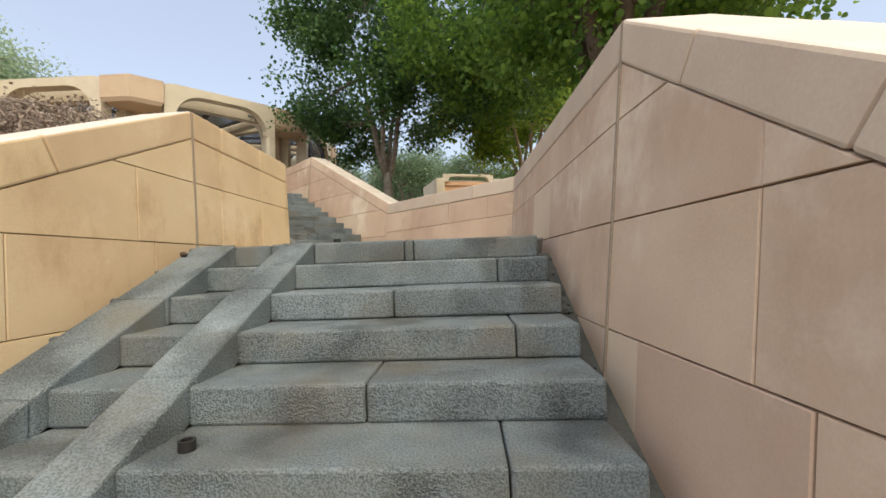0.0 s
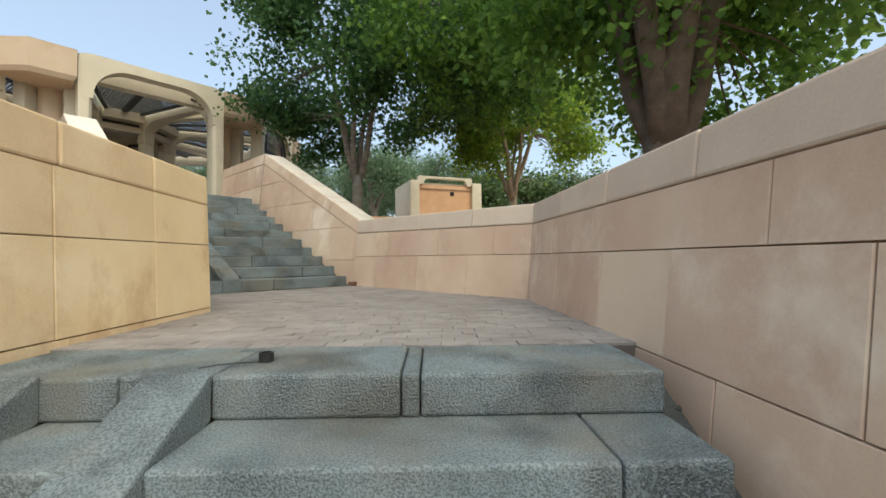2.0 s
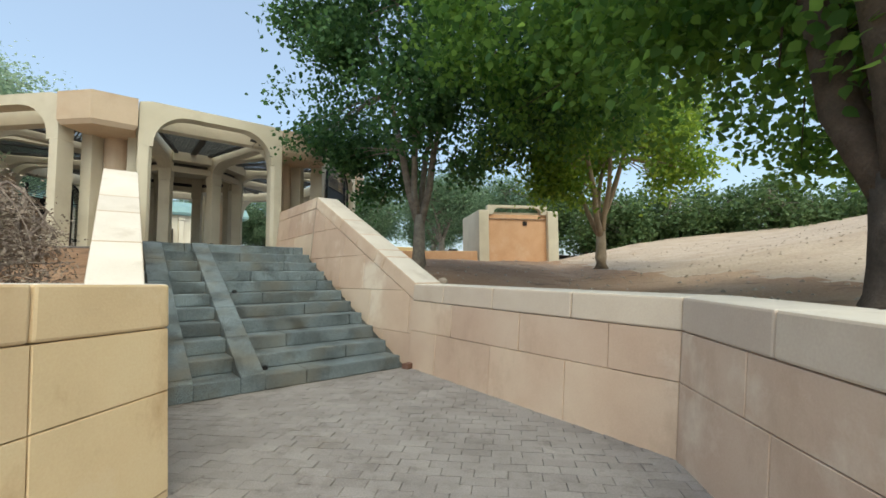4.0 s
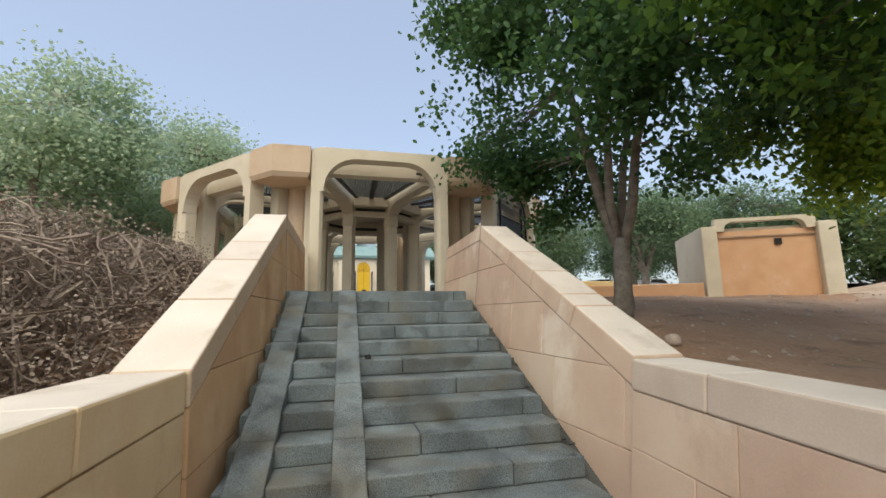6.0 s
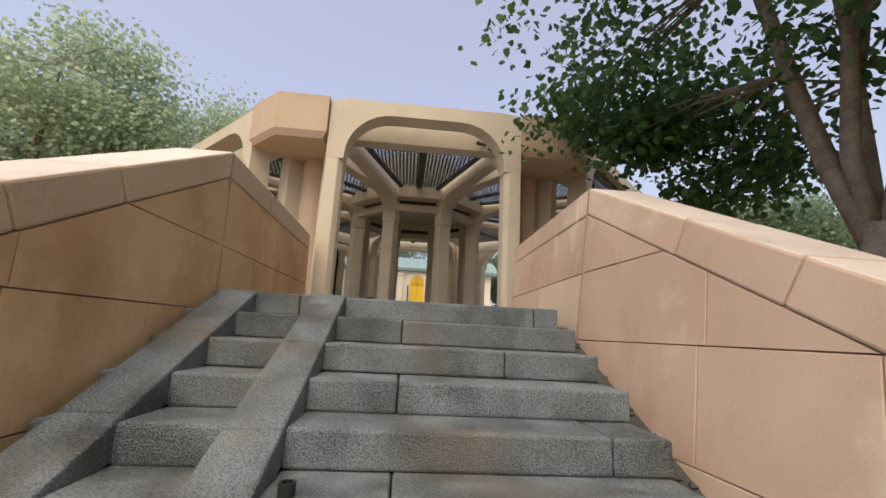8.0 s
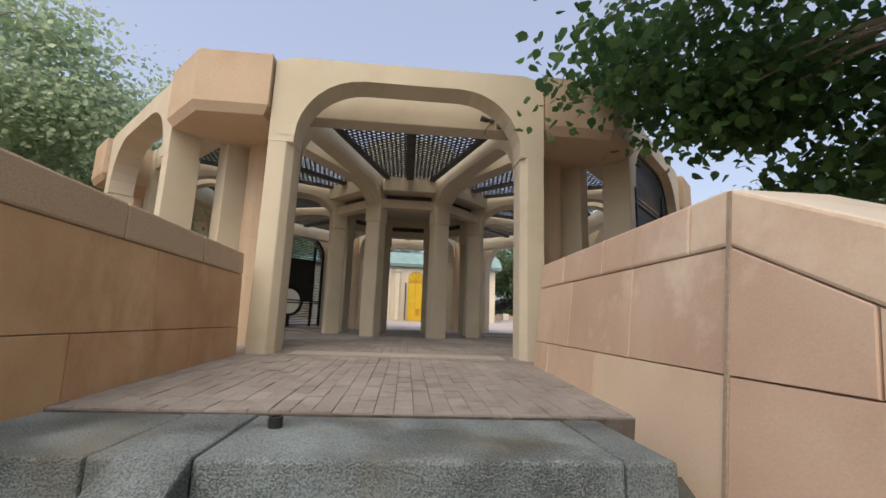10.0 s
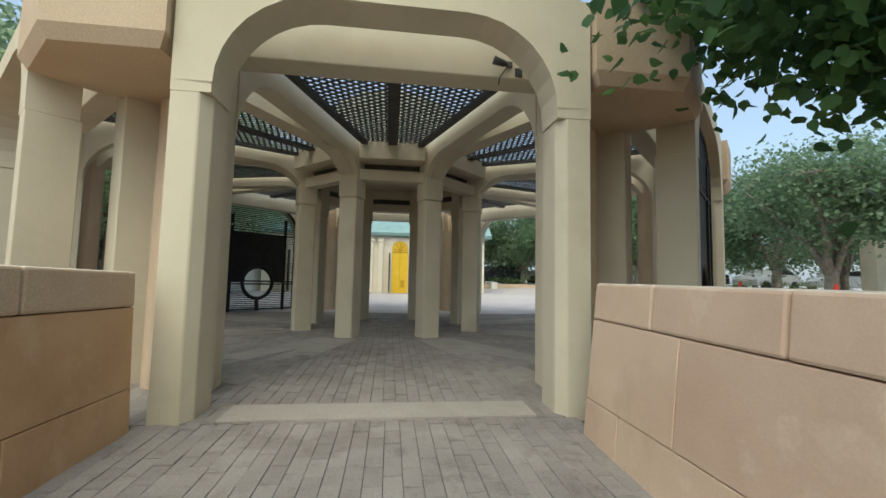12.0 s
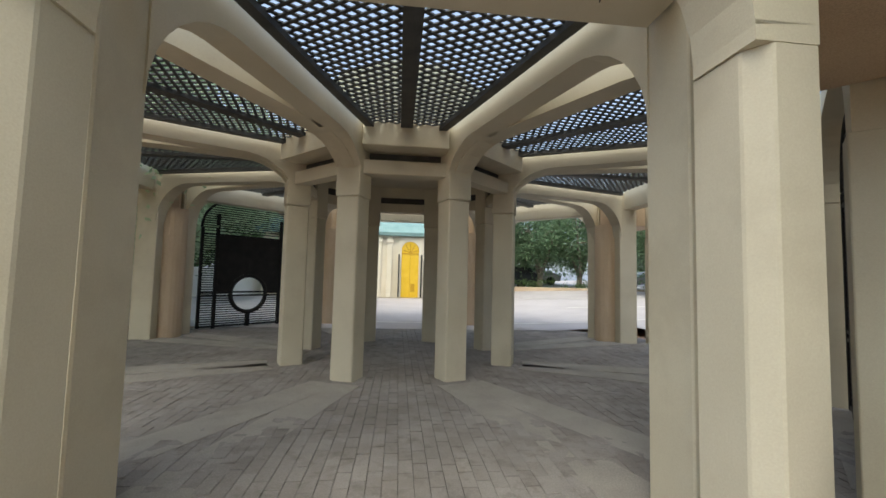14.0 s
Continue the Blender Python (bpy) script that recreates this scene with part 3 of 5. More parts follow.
def rib_bm(x0, y0, x1, y1):
    """A rib from the outer leg to an inner column, its soffit rounded at both ends."""
    a, b = Vector((x0, y0, 0)), Vector((x1, y1, 0))
    d = (b - a).normalized()
    n = Vector((-d.y, d.x, 0)) * 0.13
    length = (b - a).length
    crown, spring, rad = 4.86, 4.15, 0.75
    prof = [(0.0, spring)]
    for i in range(9):
        t = math.pi - i / 8 * math.pi / 2
        prof.append((rad * 0.9 + rad * 0.9 * math.cos(t), spring + (crown - spring) * math.sin(t)))
    for i in range(9):
        t = math.pi / 2 - i / 8 * math.pi / 2
        prof.append((length - rad + rad * math.cos(t), spring + (crown - spring) * math.sin(t)))
    bm = bmesh.new()
    rows = []
    for s, z in prof:
        p = a + d * s
        rows.append([bm.verts.new((p + n * q).xyz + Vector((0, 0, w))) for q, w in ((-1, z), (1, z), (1, TOP - 0.02), (-1, TOP - 0.02))])
    for r0, r1 in zip(rows, rows[1:]):
        for k in range(4):
            bm.faces.new((r0[k], r0[(k + 1) % 4], r1[(k + 1) % 4], r1[k]))
    bm.faces.new(rows[0][::-1])
    bm.faces.new(rows[-1])
    bmesh.ops.remove_doubles(bm, verts=bm.verts, dist=0.0005)
    return bm


def lattice(parent):
    """Diamond mesh between the ribs of a bay, with its dark frame and spine."""
    corners = [(-1.32, 1.02), (1.32, 1.02), (0.5, 3.66), (-0.5, 3.66)]
    z = TOP - 0.06
    verts, faces = [], []
    w = 0.0155

    def inside(poly):
        for i in range(4):
            (x0, y0), (x1, y1) = corners[i], corners[(i + 1) % 4]
            a, b = (y1 - y0), -(x1 - x0)
            poly = clip(poly, a, b, a * x0 + b * y0)
            if len(poly) < 3:
                return None
        return poly

    step = 0.085
    for sgn in (1, -1):
        for i in range(-60, 90):
            c = i * step
            d = Vector((0.82, 0.57 * sgn, 0)).normalized()
            nrm = Vector((-d.y, d.x, 0))
            mid = Vector((0, 2.3, 0)) + nrm * (c - 1.0)
            q = [mid - d * 4 - nrm * w, mid + d * 4 - nrm * w, mid + d * 4 + nrm * w, mid - d * 4 + nrm * w]
            poly = inside([(p.x, p.y) for p in q])
            if not poly:
                continue
            zz = z + 0.004 * sgn
            k, b0 = len(poly), len(verts)
            verts += [(x, y, zz) for x, y in poly] + [(x, y, zz - 0.012) for x, y in poly]
            faces += [tuple(range(b0, b0 + k)), tuple(range(b0 + 2 * k - 1, b0 + k - 1, -1))]
            faces += [(b0 + j, b0 + (j + 1) % k, b0 + k + (j + 1) % k, b0 + k + j) for j in range(k)]
    mesh = link("lattice", verts, faces, STEEL, parent, "dark diamond-mesh metal lattice")
    bm = bmesh.new()
    add_box(bm, -0.075, 0.075, 1.0, 3.66, z - 0.06, z - 0.015)
    part("lattice_spine", bm, STEEL, parent)
    for (x0, y0), (x1, y1) in ((corners[1], corners[2]), (corners[3], corners[0])):
        bm = bmesh.new()
        sx = -0.1 if x0 > 0 else 0.1
        add_hull(bm, [Vector(p) for p in ((x0, y0, z - 0.07), (x1, y1, z - 0.07), (x1 + sx, y1, z - 0.07), (x0 + sx, y0, z - 0.07))],
                 [Vector(p) for p in ((x0, y0, z - 0.016), (x1, y1, z - 0.016), (x1 + sx, y1, z - 0.016), (x0 + sx, y0, z - 0.016))])
        part("lattice_edge", bm, STEEL, parent)


pavilion = tagged(empty("pavilion", Matrix.Identity(4)), "octagonal cream concrete pavilion with arched frames and open lattice roof", "pavilion")


def bay(k):
    m = bay_matrix(k)
    b = empty("bay", m)
    b.parent = pavilion
    foot = FLOOR - 0.08
    # front frame with its deep legs
    half = 1.54
    opening = arch_outline(1.27, 4.14, 4.22, 4.92, 0.72)
    bm = panel_bm((half, 4.14, TOP), opening, 0.0, 0.34, 0.0)
    part("arch_frame", bm, CREAM, b)
    for s in (-1, 1):
        bm = bmesh.new()
        ring = [(s * half, 0.0), (s * 1.345, 0.0), (s * 1.28, 0.09), (s * 1.28, 0.36), (s * half, 0.36)]
        if s < 0:
            ring = ring[::-1]
        add_hull(bm, [Vector((x, y, foot)) for x, y in ring], [Vector((x, y, 4.142)) for x, y in ring])
        part("leg", bevelled(bm, 0.008), CREAM, b)
        # the rear leg that carries the rib
        part("rear_leg", box_bm(s * 1.57 - 0.13, s * 1.57 + 0.13, 0.60, 0.98, foot, TOP - 0.03, 0.01), CREAM, b)
        part("rib", rib_bm(s * 1.55, 0.98, s * 0.635, 4.0), CREAM, b)
    # one square column at the corner to the next bay, turned to the centre
    turn = Matrix.Translation((0, PC[1], 0)) @ Matrix.Rotation(radians(22.5), 4, "Z") @ Matrix.Translation((0, -1.70, 0))
    part("inner_column", box_bm(-0.152, 0.152, -0.152, 0.152, FLOOR - 0.05, 4.2, 0.014, 1, turn), CREAM, b)
    part("capital", box_bm(-0.165, 0.165, -0.165, 0.165, 4.2, TOP, 0.012, 1, turn), CREAM, b)
    part("lintel", box_bm(-1.40, 1.40, 0.62, 0.90, 4.74, 5.14, 0.008), CREAM, b)
    for y0, z0, z1 in ((3.66, 4.80, 5.13), (3.90, 4.50, 4.68)):
        part("ring_beam", box_bm(-0.53, 0.53, y0, 4.10, z0, z1, 0.006), CREAM, b)
    part("slot_plate", box_bm(-0.53, 0.53, 4.04, 4.06, 4.60, 4.80), STEEL, b)
    lattice(b)
    # corner block over the gap to the next bay, and the round pier under it
    nxt = Matrix.Translation((0, PC[1], 0)) @ Matrix.Rotation(radians(45), 4, "Z") @ Matrix.Translation((0, -PC[1], 0))
    p = [Vector((1.56, -0.07, 0)), Vector((2.35, -0.07, 0)), nxt @ Vector((-1.56, -0.07, 0)), nxt @ Vector((-1.56, 0.5, 0)), Vector((1.86, 1.2, 0)), Vector((1.56, 0.5, 0))]
    bm = bmesh.new()
    mid = sum(p, Vector()) / 6
    low = [q.lerp(mid, 0.10 if i < 3 else 0.0) + Vector((0, 0, 4.42)) for i, q in enumerate(p)]
    waist = [q + Vector((0, 0, 4.52)) for q in p]
    high = [q + Vector((0, 0, TOP - 0.03)) for q in p]
    n = 6
    vs = [[bm.verts.new(q) for q in row] for row in (low, waist, high)]
    for r0, r1 in zip(vs, vs[1:]):
        for i in range(n):
            bm.faces.new((r0[i], r0[(i + 1) % n], r1[(i + 1) % n], r1[i]))
    bm.faces.new(vs[0][::-1])
    bm.faces.new(vs[2])
    part("corner_block", bm, TAN, b)
    bm = bmesh.new()
    cx, cy = 1.88, 1.06
    ring = [(cx + 0.24 * math.cos(2 * math.pi * i / 20), cy + 0.24 * math.sin(2 * math.pi * i / 20)) for i in range(20)]
    add_hull(bm, [Vector((x, y, foot - 0.3)) for x, y in ring], [Vector((x, y, 4.44)) for x, y in ring])
    part("round_pier", bm, TAN, b, "tan rendered round pier")
    return b


for k in range(8):
    bay(k)
# Unseen slab added over the inner ring to keep skylight off its beams.
ring = [(PC[0] + 1.72 * math.sin(radians(22.5 + 45 * i)), PC[1] - 1.72 * math.cos(radians(22.5 + 45 * i))) for i in range(8)]
bm = bmesh.new()
add_hull(bm, [up(a, b, 5.0) for a, b in ring], [up(a, b, TOP - 0.02) for a, b in ring])
part("roof_slab", bm, CREAM, pavilion)
# low ribbed dome over the inner ring
bm = bmesh.new()
rows = []
for i in range(9):
    t = i / 8 * math.pi / 2
    r, z = 1.74 * math.cos(t) ** 0.8, TOP - 0.02 + 1.45 * math.sin(t)
    rows.append([bm.verts.new(up(PC[0] + r * math.sin(2 * math.pi * k / 32), PC[1] + r * math.cos(2 * math.pi * k / 32), z)) for k in range(32)] if i < 8 else [bm.verts.new(up(*PC, z))])
for r0, r1 in zip(rows, rows[1:]):
    for k in range(32):
        bm.faces.new((r0[k], r0[(k + 1) % 32], r1[(k + 1) % 32], r1[k]) if len(r1) > 1 else (r0[k], r0[(k + 1) % 32], r1[0]))
bm.faces.new(rows[0][::-1])
part("dome", bm, DOME, pavilion, "weathered grey-green dome over the centre", smooth=True)


# ---- a black metal gate filling an arched bay ----
def gate(k, forward=0.0):
    m = bay_matrix(k) @ Matrix.Translation((0, -forward, 0))
    g = tagged(empty("metal_gate", m), "closed black metal gate with a round ring and horizontal slats", "gate", group="gates of the pavilion")
    f = FLOOR + 0.03
    w = 0.78
    for x in (-1.11, 1.11):
        part("stile", box_bm(x - 0.03, x + 0.03, 0.42, 0.48, f, 4.2, 0.004), BLACK, g)
    for x in (-w, w):
        part("stile", box_bm(x - 0.035, x + 0.035, 0.42, 0.48, f - 0.02, 4.55, 0.004), BLACK, g)
    for z in (f + 0.03, f + 0.72, f + 0.80, f + 2.12):
        part("rail", box_bm(-1.12, 1.12, 0.425, 0.475, z - 0.02, z + 0.02, 0.004), BLACK, g)
    slat_mesh = part("slat", box_bm(-0.5, 0.5, 0.44, 0.46, -0.012, 0.012), BLACK, g)
    slat_mesh.scale, slat_mesh.location = (2.2, 1, 1), (0, 0, f + 2.2)

    def slat(x0, x1, z):
        ob = new("slat", slat_mesh.data)
        ob.parent = g
        ob.location, ob.scale = ((x0 + x1) / 2, 0, z), (x1 - x0, 1, 1)

    z = f + 0.085
    while z < 4.84:
        if z < f + 0.74:
            reach = math.sqrt(max(0.0, 0.43 ** 2 - (z - f - 0.76) ** 2))
            slat(-1.1, -reach, z)
            slat(reach, 1.1, z)
        elif z < f + 2.1:
            slat(-1.1, -w, z)
            slat(w, 1.1, z)
        elif z > f + 2.24:
            half = 1.1 if z < 4.2 else 1.1 - 0.66 * (1 - math.sqrt(max(0.0, 1 - ((z - 4.2) / 0.66) ** 2)))
            slat(-half, half, z)
        z += 0.052
    ring = bmesh.new()
    pts = [(0.43 * math.cos(2 * math.pi * i / 32), 0.45, f + 0.76 + 0.43 * math.sin(2 * math.pi * i / 32)) for i in range(33)]
    add_tube(ring, pts, [0.05] * 33, 6)
    part("ring", ring, BLACK, g)
    part("ring_foot", box_bm(-0.05, 0.05, 0.43, 0.47, f - 0.02, f + 0.32), BLACK, g)
    # solid plate above, cut round by the ring
    bm = bmesh.new()
    n = 24
    edge = [(-w, f + 0.76)] + [(0.43 * math.cos(math.pi - math.pi * i / n), f + 0.76 + 0.43 * math.sin(math.pi - math.pi * i / n)) for i in range(n + 1)] + [(w, f + 0.76)]
    a = [bm.verts.new((x, 0.452, zz)) for x, zz in edge]
    top = [bm.verts.new((x, 0.452, f + 2.12)) for x, zz in edge]
    for i in range(len(edge) - 1):
        bm.faces.new((a[i], a[i + 1], top[i + 1], top[i]))
    ex = bmesh.ops.extrude_face_region(bm, geom=list(bm.faces))
    bmesh.ops.translate(bm, verts=[v for v in ex["geom"] if isinstance(v, bmesh.types.BMVert)], vec=(0, 0.012, 0))
    part("plate", bm, BLACK, g)
    # arched head
    fr = arch_outline(1.13, 4.2, 4.2, 4.88, 0.66)
    bm = bmesh.new()
    add_tube(bm, [(x, 0.45, zz) for x, zz in fr], [0.03] * len(fr), 6)
    part("head_rail", bm, BLACK, g)
    return g


gate(3)
gate(7, 0.30)


# ---- dry bush, trees ----
def leaves_mesh(name, centres, spread, per, size, mat, parent, seed, droop=0.5, label="", broad=False):
    rng = np.random.default_rng(seed)
    centres = np.asarray(centres)
    c = np.repeat(centres, per, axis=0)
    n = len(c)
    off = rng.normal(size=(n, 3)) * np.asarray(spread)
    p = c + off
    az, tilt = rng.uniform(0, 2 * np.pi, n), rng.normal(-droop, 0.5, n)
    d = np.stack([np.cos(az) * np.cos(tilt), np.sin(az) * np.cos(tilt), np.sin(tilt)], 1)
    side = np.stack([-np.sin(az), np.cos(az), np.zeros(n)], 1)
    roll = rng.normal(0, 0.7, n)
    upv = np.cross(side, d)
    side = side * np.cos(roll)[:, None] + upv * np.sin(roll)[:, None]
    ln = size * rng.uniform(0.7, 1.25, n)[:, None]
    w = ln * 0.41
    nrm = np.cross(side, d)
    base, tip = p, p + d * ln
    l, r = p + d * ln * 0.42 + side * w + nrm * ln * 0.08, p + d * ln * 0.42 - side * w + nrm * ln * 0.08
    if broad:
        lift = nrm * ln * 0.1
        ring = [base] + [p + d * ln * f + side * w * g + lift for f, g in ((0.16, 0.85), (0.48, 0.95))] + [tip] + [p + d * ln * f - side * w * g + lift for f, g in ((0.48, 0.95), (0.16, 0.85))]
    else:
        ring = [base, r, tip, l]
    k = len(ring)
    verts = np.stack(ring, 1).reshape(-1, 3)
    idx = np.arange(n) * k
    faces = np.concatenate([np.stack([idx, idx + i, idx + i + 1], 1) for i in range(1, k - 1)])
    me = bpy.data.meshes.new(name)
    me.vertices.add(len(verts))
    me.vertices.foreach_set("co", verts.ravel())
    me.loops.add(len(faces) * 3)
    me.loops.foreach_set("vertex_index", faces.ravel())
    me.polygons.add(len(faces))
    me.polygons.foreach_set("loop_start", np.arange(len(faces)) * 3)
    me.polygons.foreach_set("loop_total", np.full(len(faces), 3))
    me.update(calc_edges=True)
    me.materials.append(mat)
    ob = new(name, me)
    ob.parent = parent
    if label:
        tagged(ob, label)
    return ob


def blob_points(blobs, count, seed, hollow=0.3, gap=0.10):
    """Points in ellipsoids (x, y, z, rx, ry, rz), most of them near the skin, thinned by noise."""
    rng = random.Random(seed)
    total = sum(b[3] * b[4] + b[4] * b[5] + b[3] * b[5] for b in blobs)
    out = []
    for b in blobs:
        want = int(count * (b[3] * b[4] + b[4] * b[5] + b[3] * b[5]) / total)
        tries = 0
        while want > 0 and tries < want * 30 + 500:
            tries += 1
            v = Vector((rng.gauss(0, 1), rng.gauss(0, 1), rng.gauss(0, 1))).normalized()
            rad = rng.uniform(hollow, 1.0) ** 0.6
            p = Vector((b[0] + v.x * b[3] * rad, b[1] + v.y * b[4] * rad, b[2] + v.z * b[5] * rad))
            if noise.noise(p * 0.9 + Vector((seed, 0, 0))) < gap:
                continue
            out.append(p)
            want -= 1
    return out


def tree(name, label, base, stems, blobs, clusters, per, size, leaf, bark, seed, spread=0.22, droop=0.5, trunk_r=0.17, fork=0.9):
    rng = random.Random(seed)
    root = tagged(empty(name, Matrix.Translation(base)), label, "tree")
    pts = [p - Vector(base) for p in blob_points(blobs, clusters, seed)]
    bm = bmesh.new()
    fork_p = Vector((0.03, 0.02, fork))
    flare = [Vector((0, 0, -0.25)), Vector((0, 0, 0.05)), Vector((0.01, 0, 0.35 * fork)), fork_p]
    add_tube(bm, flare, [trunk_r * 1.5, trunk_r * 1.2, trunk_r, trunk_r * 0.86], 12)
    part("trunk", bm, bark, root, smooth=True)
    limbs = []
    for s in range(stems):
        a = 2 * math.pi * s / stems + rng.uniform(-0.4, 0.4)
        reach = rng.uniform(0.8, 1.25) * min(trunk_r / 0.145, 1.25)
        tall = (max(p.z for p in pts) - fork_p.z) * 0.72
        q = [fork_p - Vector((0, 0, 0.15)) - Vector((0, 0, 0.3 * trunk_r / 0.27))]
        for h, lat in ((0.10, 0.20), (0.27, 0.40), (0.5, 0.72), (0.75, 1.05), (1.0, 1.5)):
            w = Vector((math.cos(a) * lat * reach, math.sin(a) * lat * reach, h * tall)) + fork_p
            q.append(w + Vector((rng.uniform(-0.1, 0.1), rng.uniform(-0.1, 0.1), 0)))
        r0 = trunk_r * rng.uniform(0.48, 0.66)
        bm = bmesh.new()
        add_tube(bm, q, [r0 * 1.1, r0, r0 * 0.85, r0 * 0.62, r0 * 0.42, r0 * 0.2], 9)
        part("limb", bm, bark, root, smooth=True)
        limbs += q[2:]
    bm = bmesh.new()
    for p in rng.sample(pts, min(len(pts), 160)):
        o = min(limbs, key=lambda q: (q - p).length)
        mid = o.lerp(p, 0.5) + Vector((rng.uniform(-0.15, 0.15), rng.uniform(-0.15, 0.15), rng.uniform(0, 0.2)))
        add_tube(bm, [o, mid, p], [0.022, 0.014, 0.005], 4)
    tagged(part("twig_mass", bm, bark, root), kind="stuff")
    leaves_mesh("crown", [tuple(p) for p in pts], (spread, spread, spread * 0.9), per, size, leaf, root, seed, droop, broad=name != "background_tree")
    return root


tree("ficus_tree", "broad multi-stemmed tree with dense glossy green crown on bare earth", (-1.88, 9.5, 1.45), 4,
     [(*up(3.6, -3.4, 6.6), 2.5, 2.5, 2.6), (*up(1.9, -2.2, 6.0), 1.2, 1.2, 1.5), (*up(5.2, -4.4, 6.0), 2.4, 2.4, 2.3), (*up(3.2, -0.9, 5.4), 1.2, 1.3, 1.2), (*up(2.7, -4.2, 5.0), 1.3, 1.3, 1.2), (*up(3.5, -3.4, 9.0), 2.6, 2.6, 1.8), (*up(5.6, -6.2, 5.4), 1.8, 1.8, 1.6), (*up(3.3, -1.3, 4.0), 0.9, 0.9, 0.75), (*up(4.3, -1.1, 4.3), 1.1, 1.1, 0.9), (*up(2.85, -0.5, 4.6), 0.75, 0.75, 0.7), (*up(3.3, -0.8, 4.0), 0.8, 0.8, 0.6), (*up(1.75, -0.9, 4.7), 0.4, 0.4, 0.3), (*up(3.3, -1.0, 3.55), 0.65, 0.65, 0.3), (*up(4.0, -4.2, 4.1), 1.0, 1.0, 0.7), (*up(1.7, -2.4, 6.7), 1.2, 1.2, 1.2)],
     1550, 28, 0.11, LEAF, BARK, 21, 0.22, 0.7, 0.145, 1.2)
tree("shade_tree", "large tree with thick forked trunk behind the sandstone wall", (2.75, 3.0, 0.9), 5,
     [(3.4, 3.8, 5.2, 2.8, 2.8, 2.0), (1.6, 5.0, 4.7, 1.5, 1.6, 1.4), (4.6, 1.4, 4.6, 2.2, 2.2, 1.9), (2.2, 6.8, 4.9, 1.9, 1.9, 1.7), (5.0, 5.5, 4.0, 2.0, 2.0, 1.6), (2.6, 4.5, 7.4, 2.6, 2.6, 1.6), (4.6, 3.2, 3.4, 1.3, 1.3, 1.0), (2.0, 3.4, 4.1, 1.3, 1.3, 1.1), (3.6, 2.0, 3.5, 1.2, 1.2, 1.0), (1.2, 7.6, 5.0, 1.6, 1.6, 1.5), (2.7, 2.4, 3.9, 1.3, 1.2, 1.0), (2.8, 3.1, 3.1, 1.1, 1.0, 0.75), (1.7, 3.9, 3.4, 0.8, 0.8, 0.7), (0.2, 6.4, 5.6, 1.6, 1.6, 1.5), (5.0, 4.2, 2.8, 1.2, 1.2, 0.8), (4.4, 5.8, 3.0, 1.0, 1.0, 0.7)],
     1300, 30, 0.115, LEAF_BROAD, BROWN_BARK, 33, 0.23, 0.7, 0.27, 0.95)
tree("young_tree", "smaller tree with pale forked trunk and low spreading crown", (2.6, 11.2, 1.6), 5,
     [(2.4, 10.6, 4.2, 2.3, 2.0, 1.1), (4.0, 11.4, 4.5, 1.7, 1.6, 1.2), (1.0, 10.2, 4.5, 1.5, 1.4, 1.2), (2.8, 11.0, 6.0, 2.4, 2.2, 1.5)],
     950, 32, 0.105, LEAF_SUN, PALE_BARK, 41, 0.22, 0.6, 0.13, 0.8)


def far_tree(base, blobs, clusters, per, size, leaf, seed, label="distant broad green tree"):
    return tree("background_tree", label, base, 4, blobs, clusters, per, size, leaf, BARK, seed, 0.38, 0.3, 0.2, 1.6)


# trees beyond the pavilion, paled by haze in their leaf colour
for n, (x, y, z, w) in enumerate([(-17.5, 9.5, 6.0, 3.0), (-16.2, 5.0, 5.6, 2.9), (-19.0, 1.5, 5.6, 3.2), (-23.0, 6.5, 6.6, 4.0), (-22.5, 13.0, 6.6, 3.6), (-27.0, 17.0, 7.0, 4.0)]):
    far_tree((x, y, 1.6), [(x, y, z, w, w, 2.5), (x + 0.9, y + 0.9, z + 1.2, w * 0.7, w * 0.7, 1.7), (x - 1.2, y - 0.7, z - 1.6, w * 0.8, w * 0.8, 1.5)], 640, 60, 0.12, LEAF_HAZED, 60 + n, "feathery green tree beyond the pavilion, paled by haze put into its leaf colour")
q = bay_matrix(3)
for n, (bx, by) in enumerate([(-2.8, -11.0), (1.6, -11.5)]):
    p = q @ Vector((bx, by, 0))
    far_tree((p.x, p.y, 1.9), [(p.x, p.y, 5.6, 3.0, 3.0, 2.2), (p.x + 0.7, p.y - 0.4, 4.6, 2.2, 2.2, 1.3)], 520, 40, 0.13, LEAF, 150 + n, "dark green tree shading the closed gate")
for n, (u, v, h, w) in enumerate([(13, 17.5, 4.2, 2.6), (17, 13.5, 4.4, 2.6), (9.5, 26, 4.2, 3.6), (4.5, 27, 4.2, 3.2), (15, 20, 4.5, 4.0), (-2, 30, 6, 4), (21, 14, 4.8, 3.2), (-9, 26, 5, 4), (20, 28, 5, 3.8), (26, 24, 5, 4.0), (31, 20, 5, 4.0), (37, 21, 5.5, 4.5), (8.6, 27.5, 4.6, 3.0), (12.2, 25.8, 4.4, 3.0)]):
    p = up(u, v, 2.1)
    far_tree(tuple(p), [(p.x, p.y, 2.1 + h, w, w, h * 0.6), (p.x - 1.0, p.y + 0.6, 2.1 + h * 0.8, w * 0.7, w * 0.7, h * 0.45)], 300, 46, 0.16, LEAF_MIST_TINT, 80 + n)
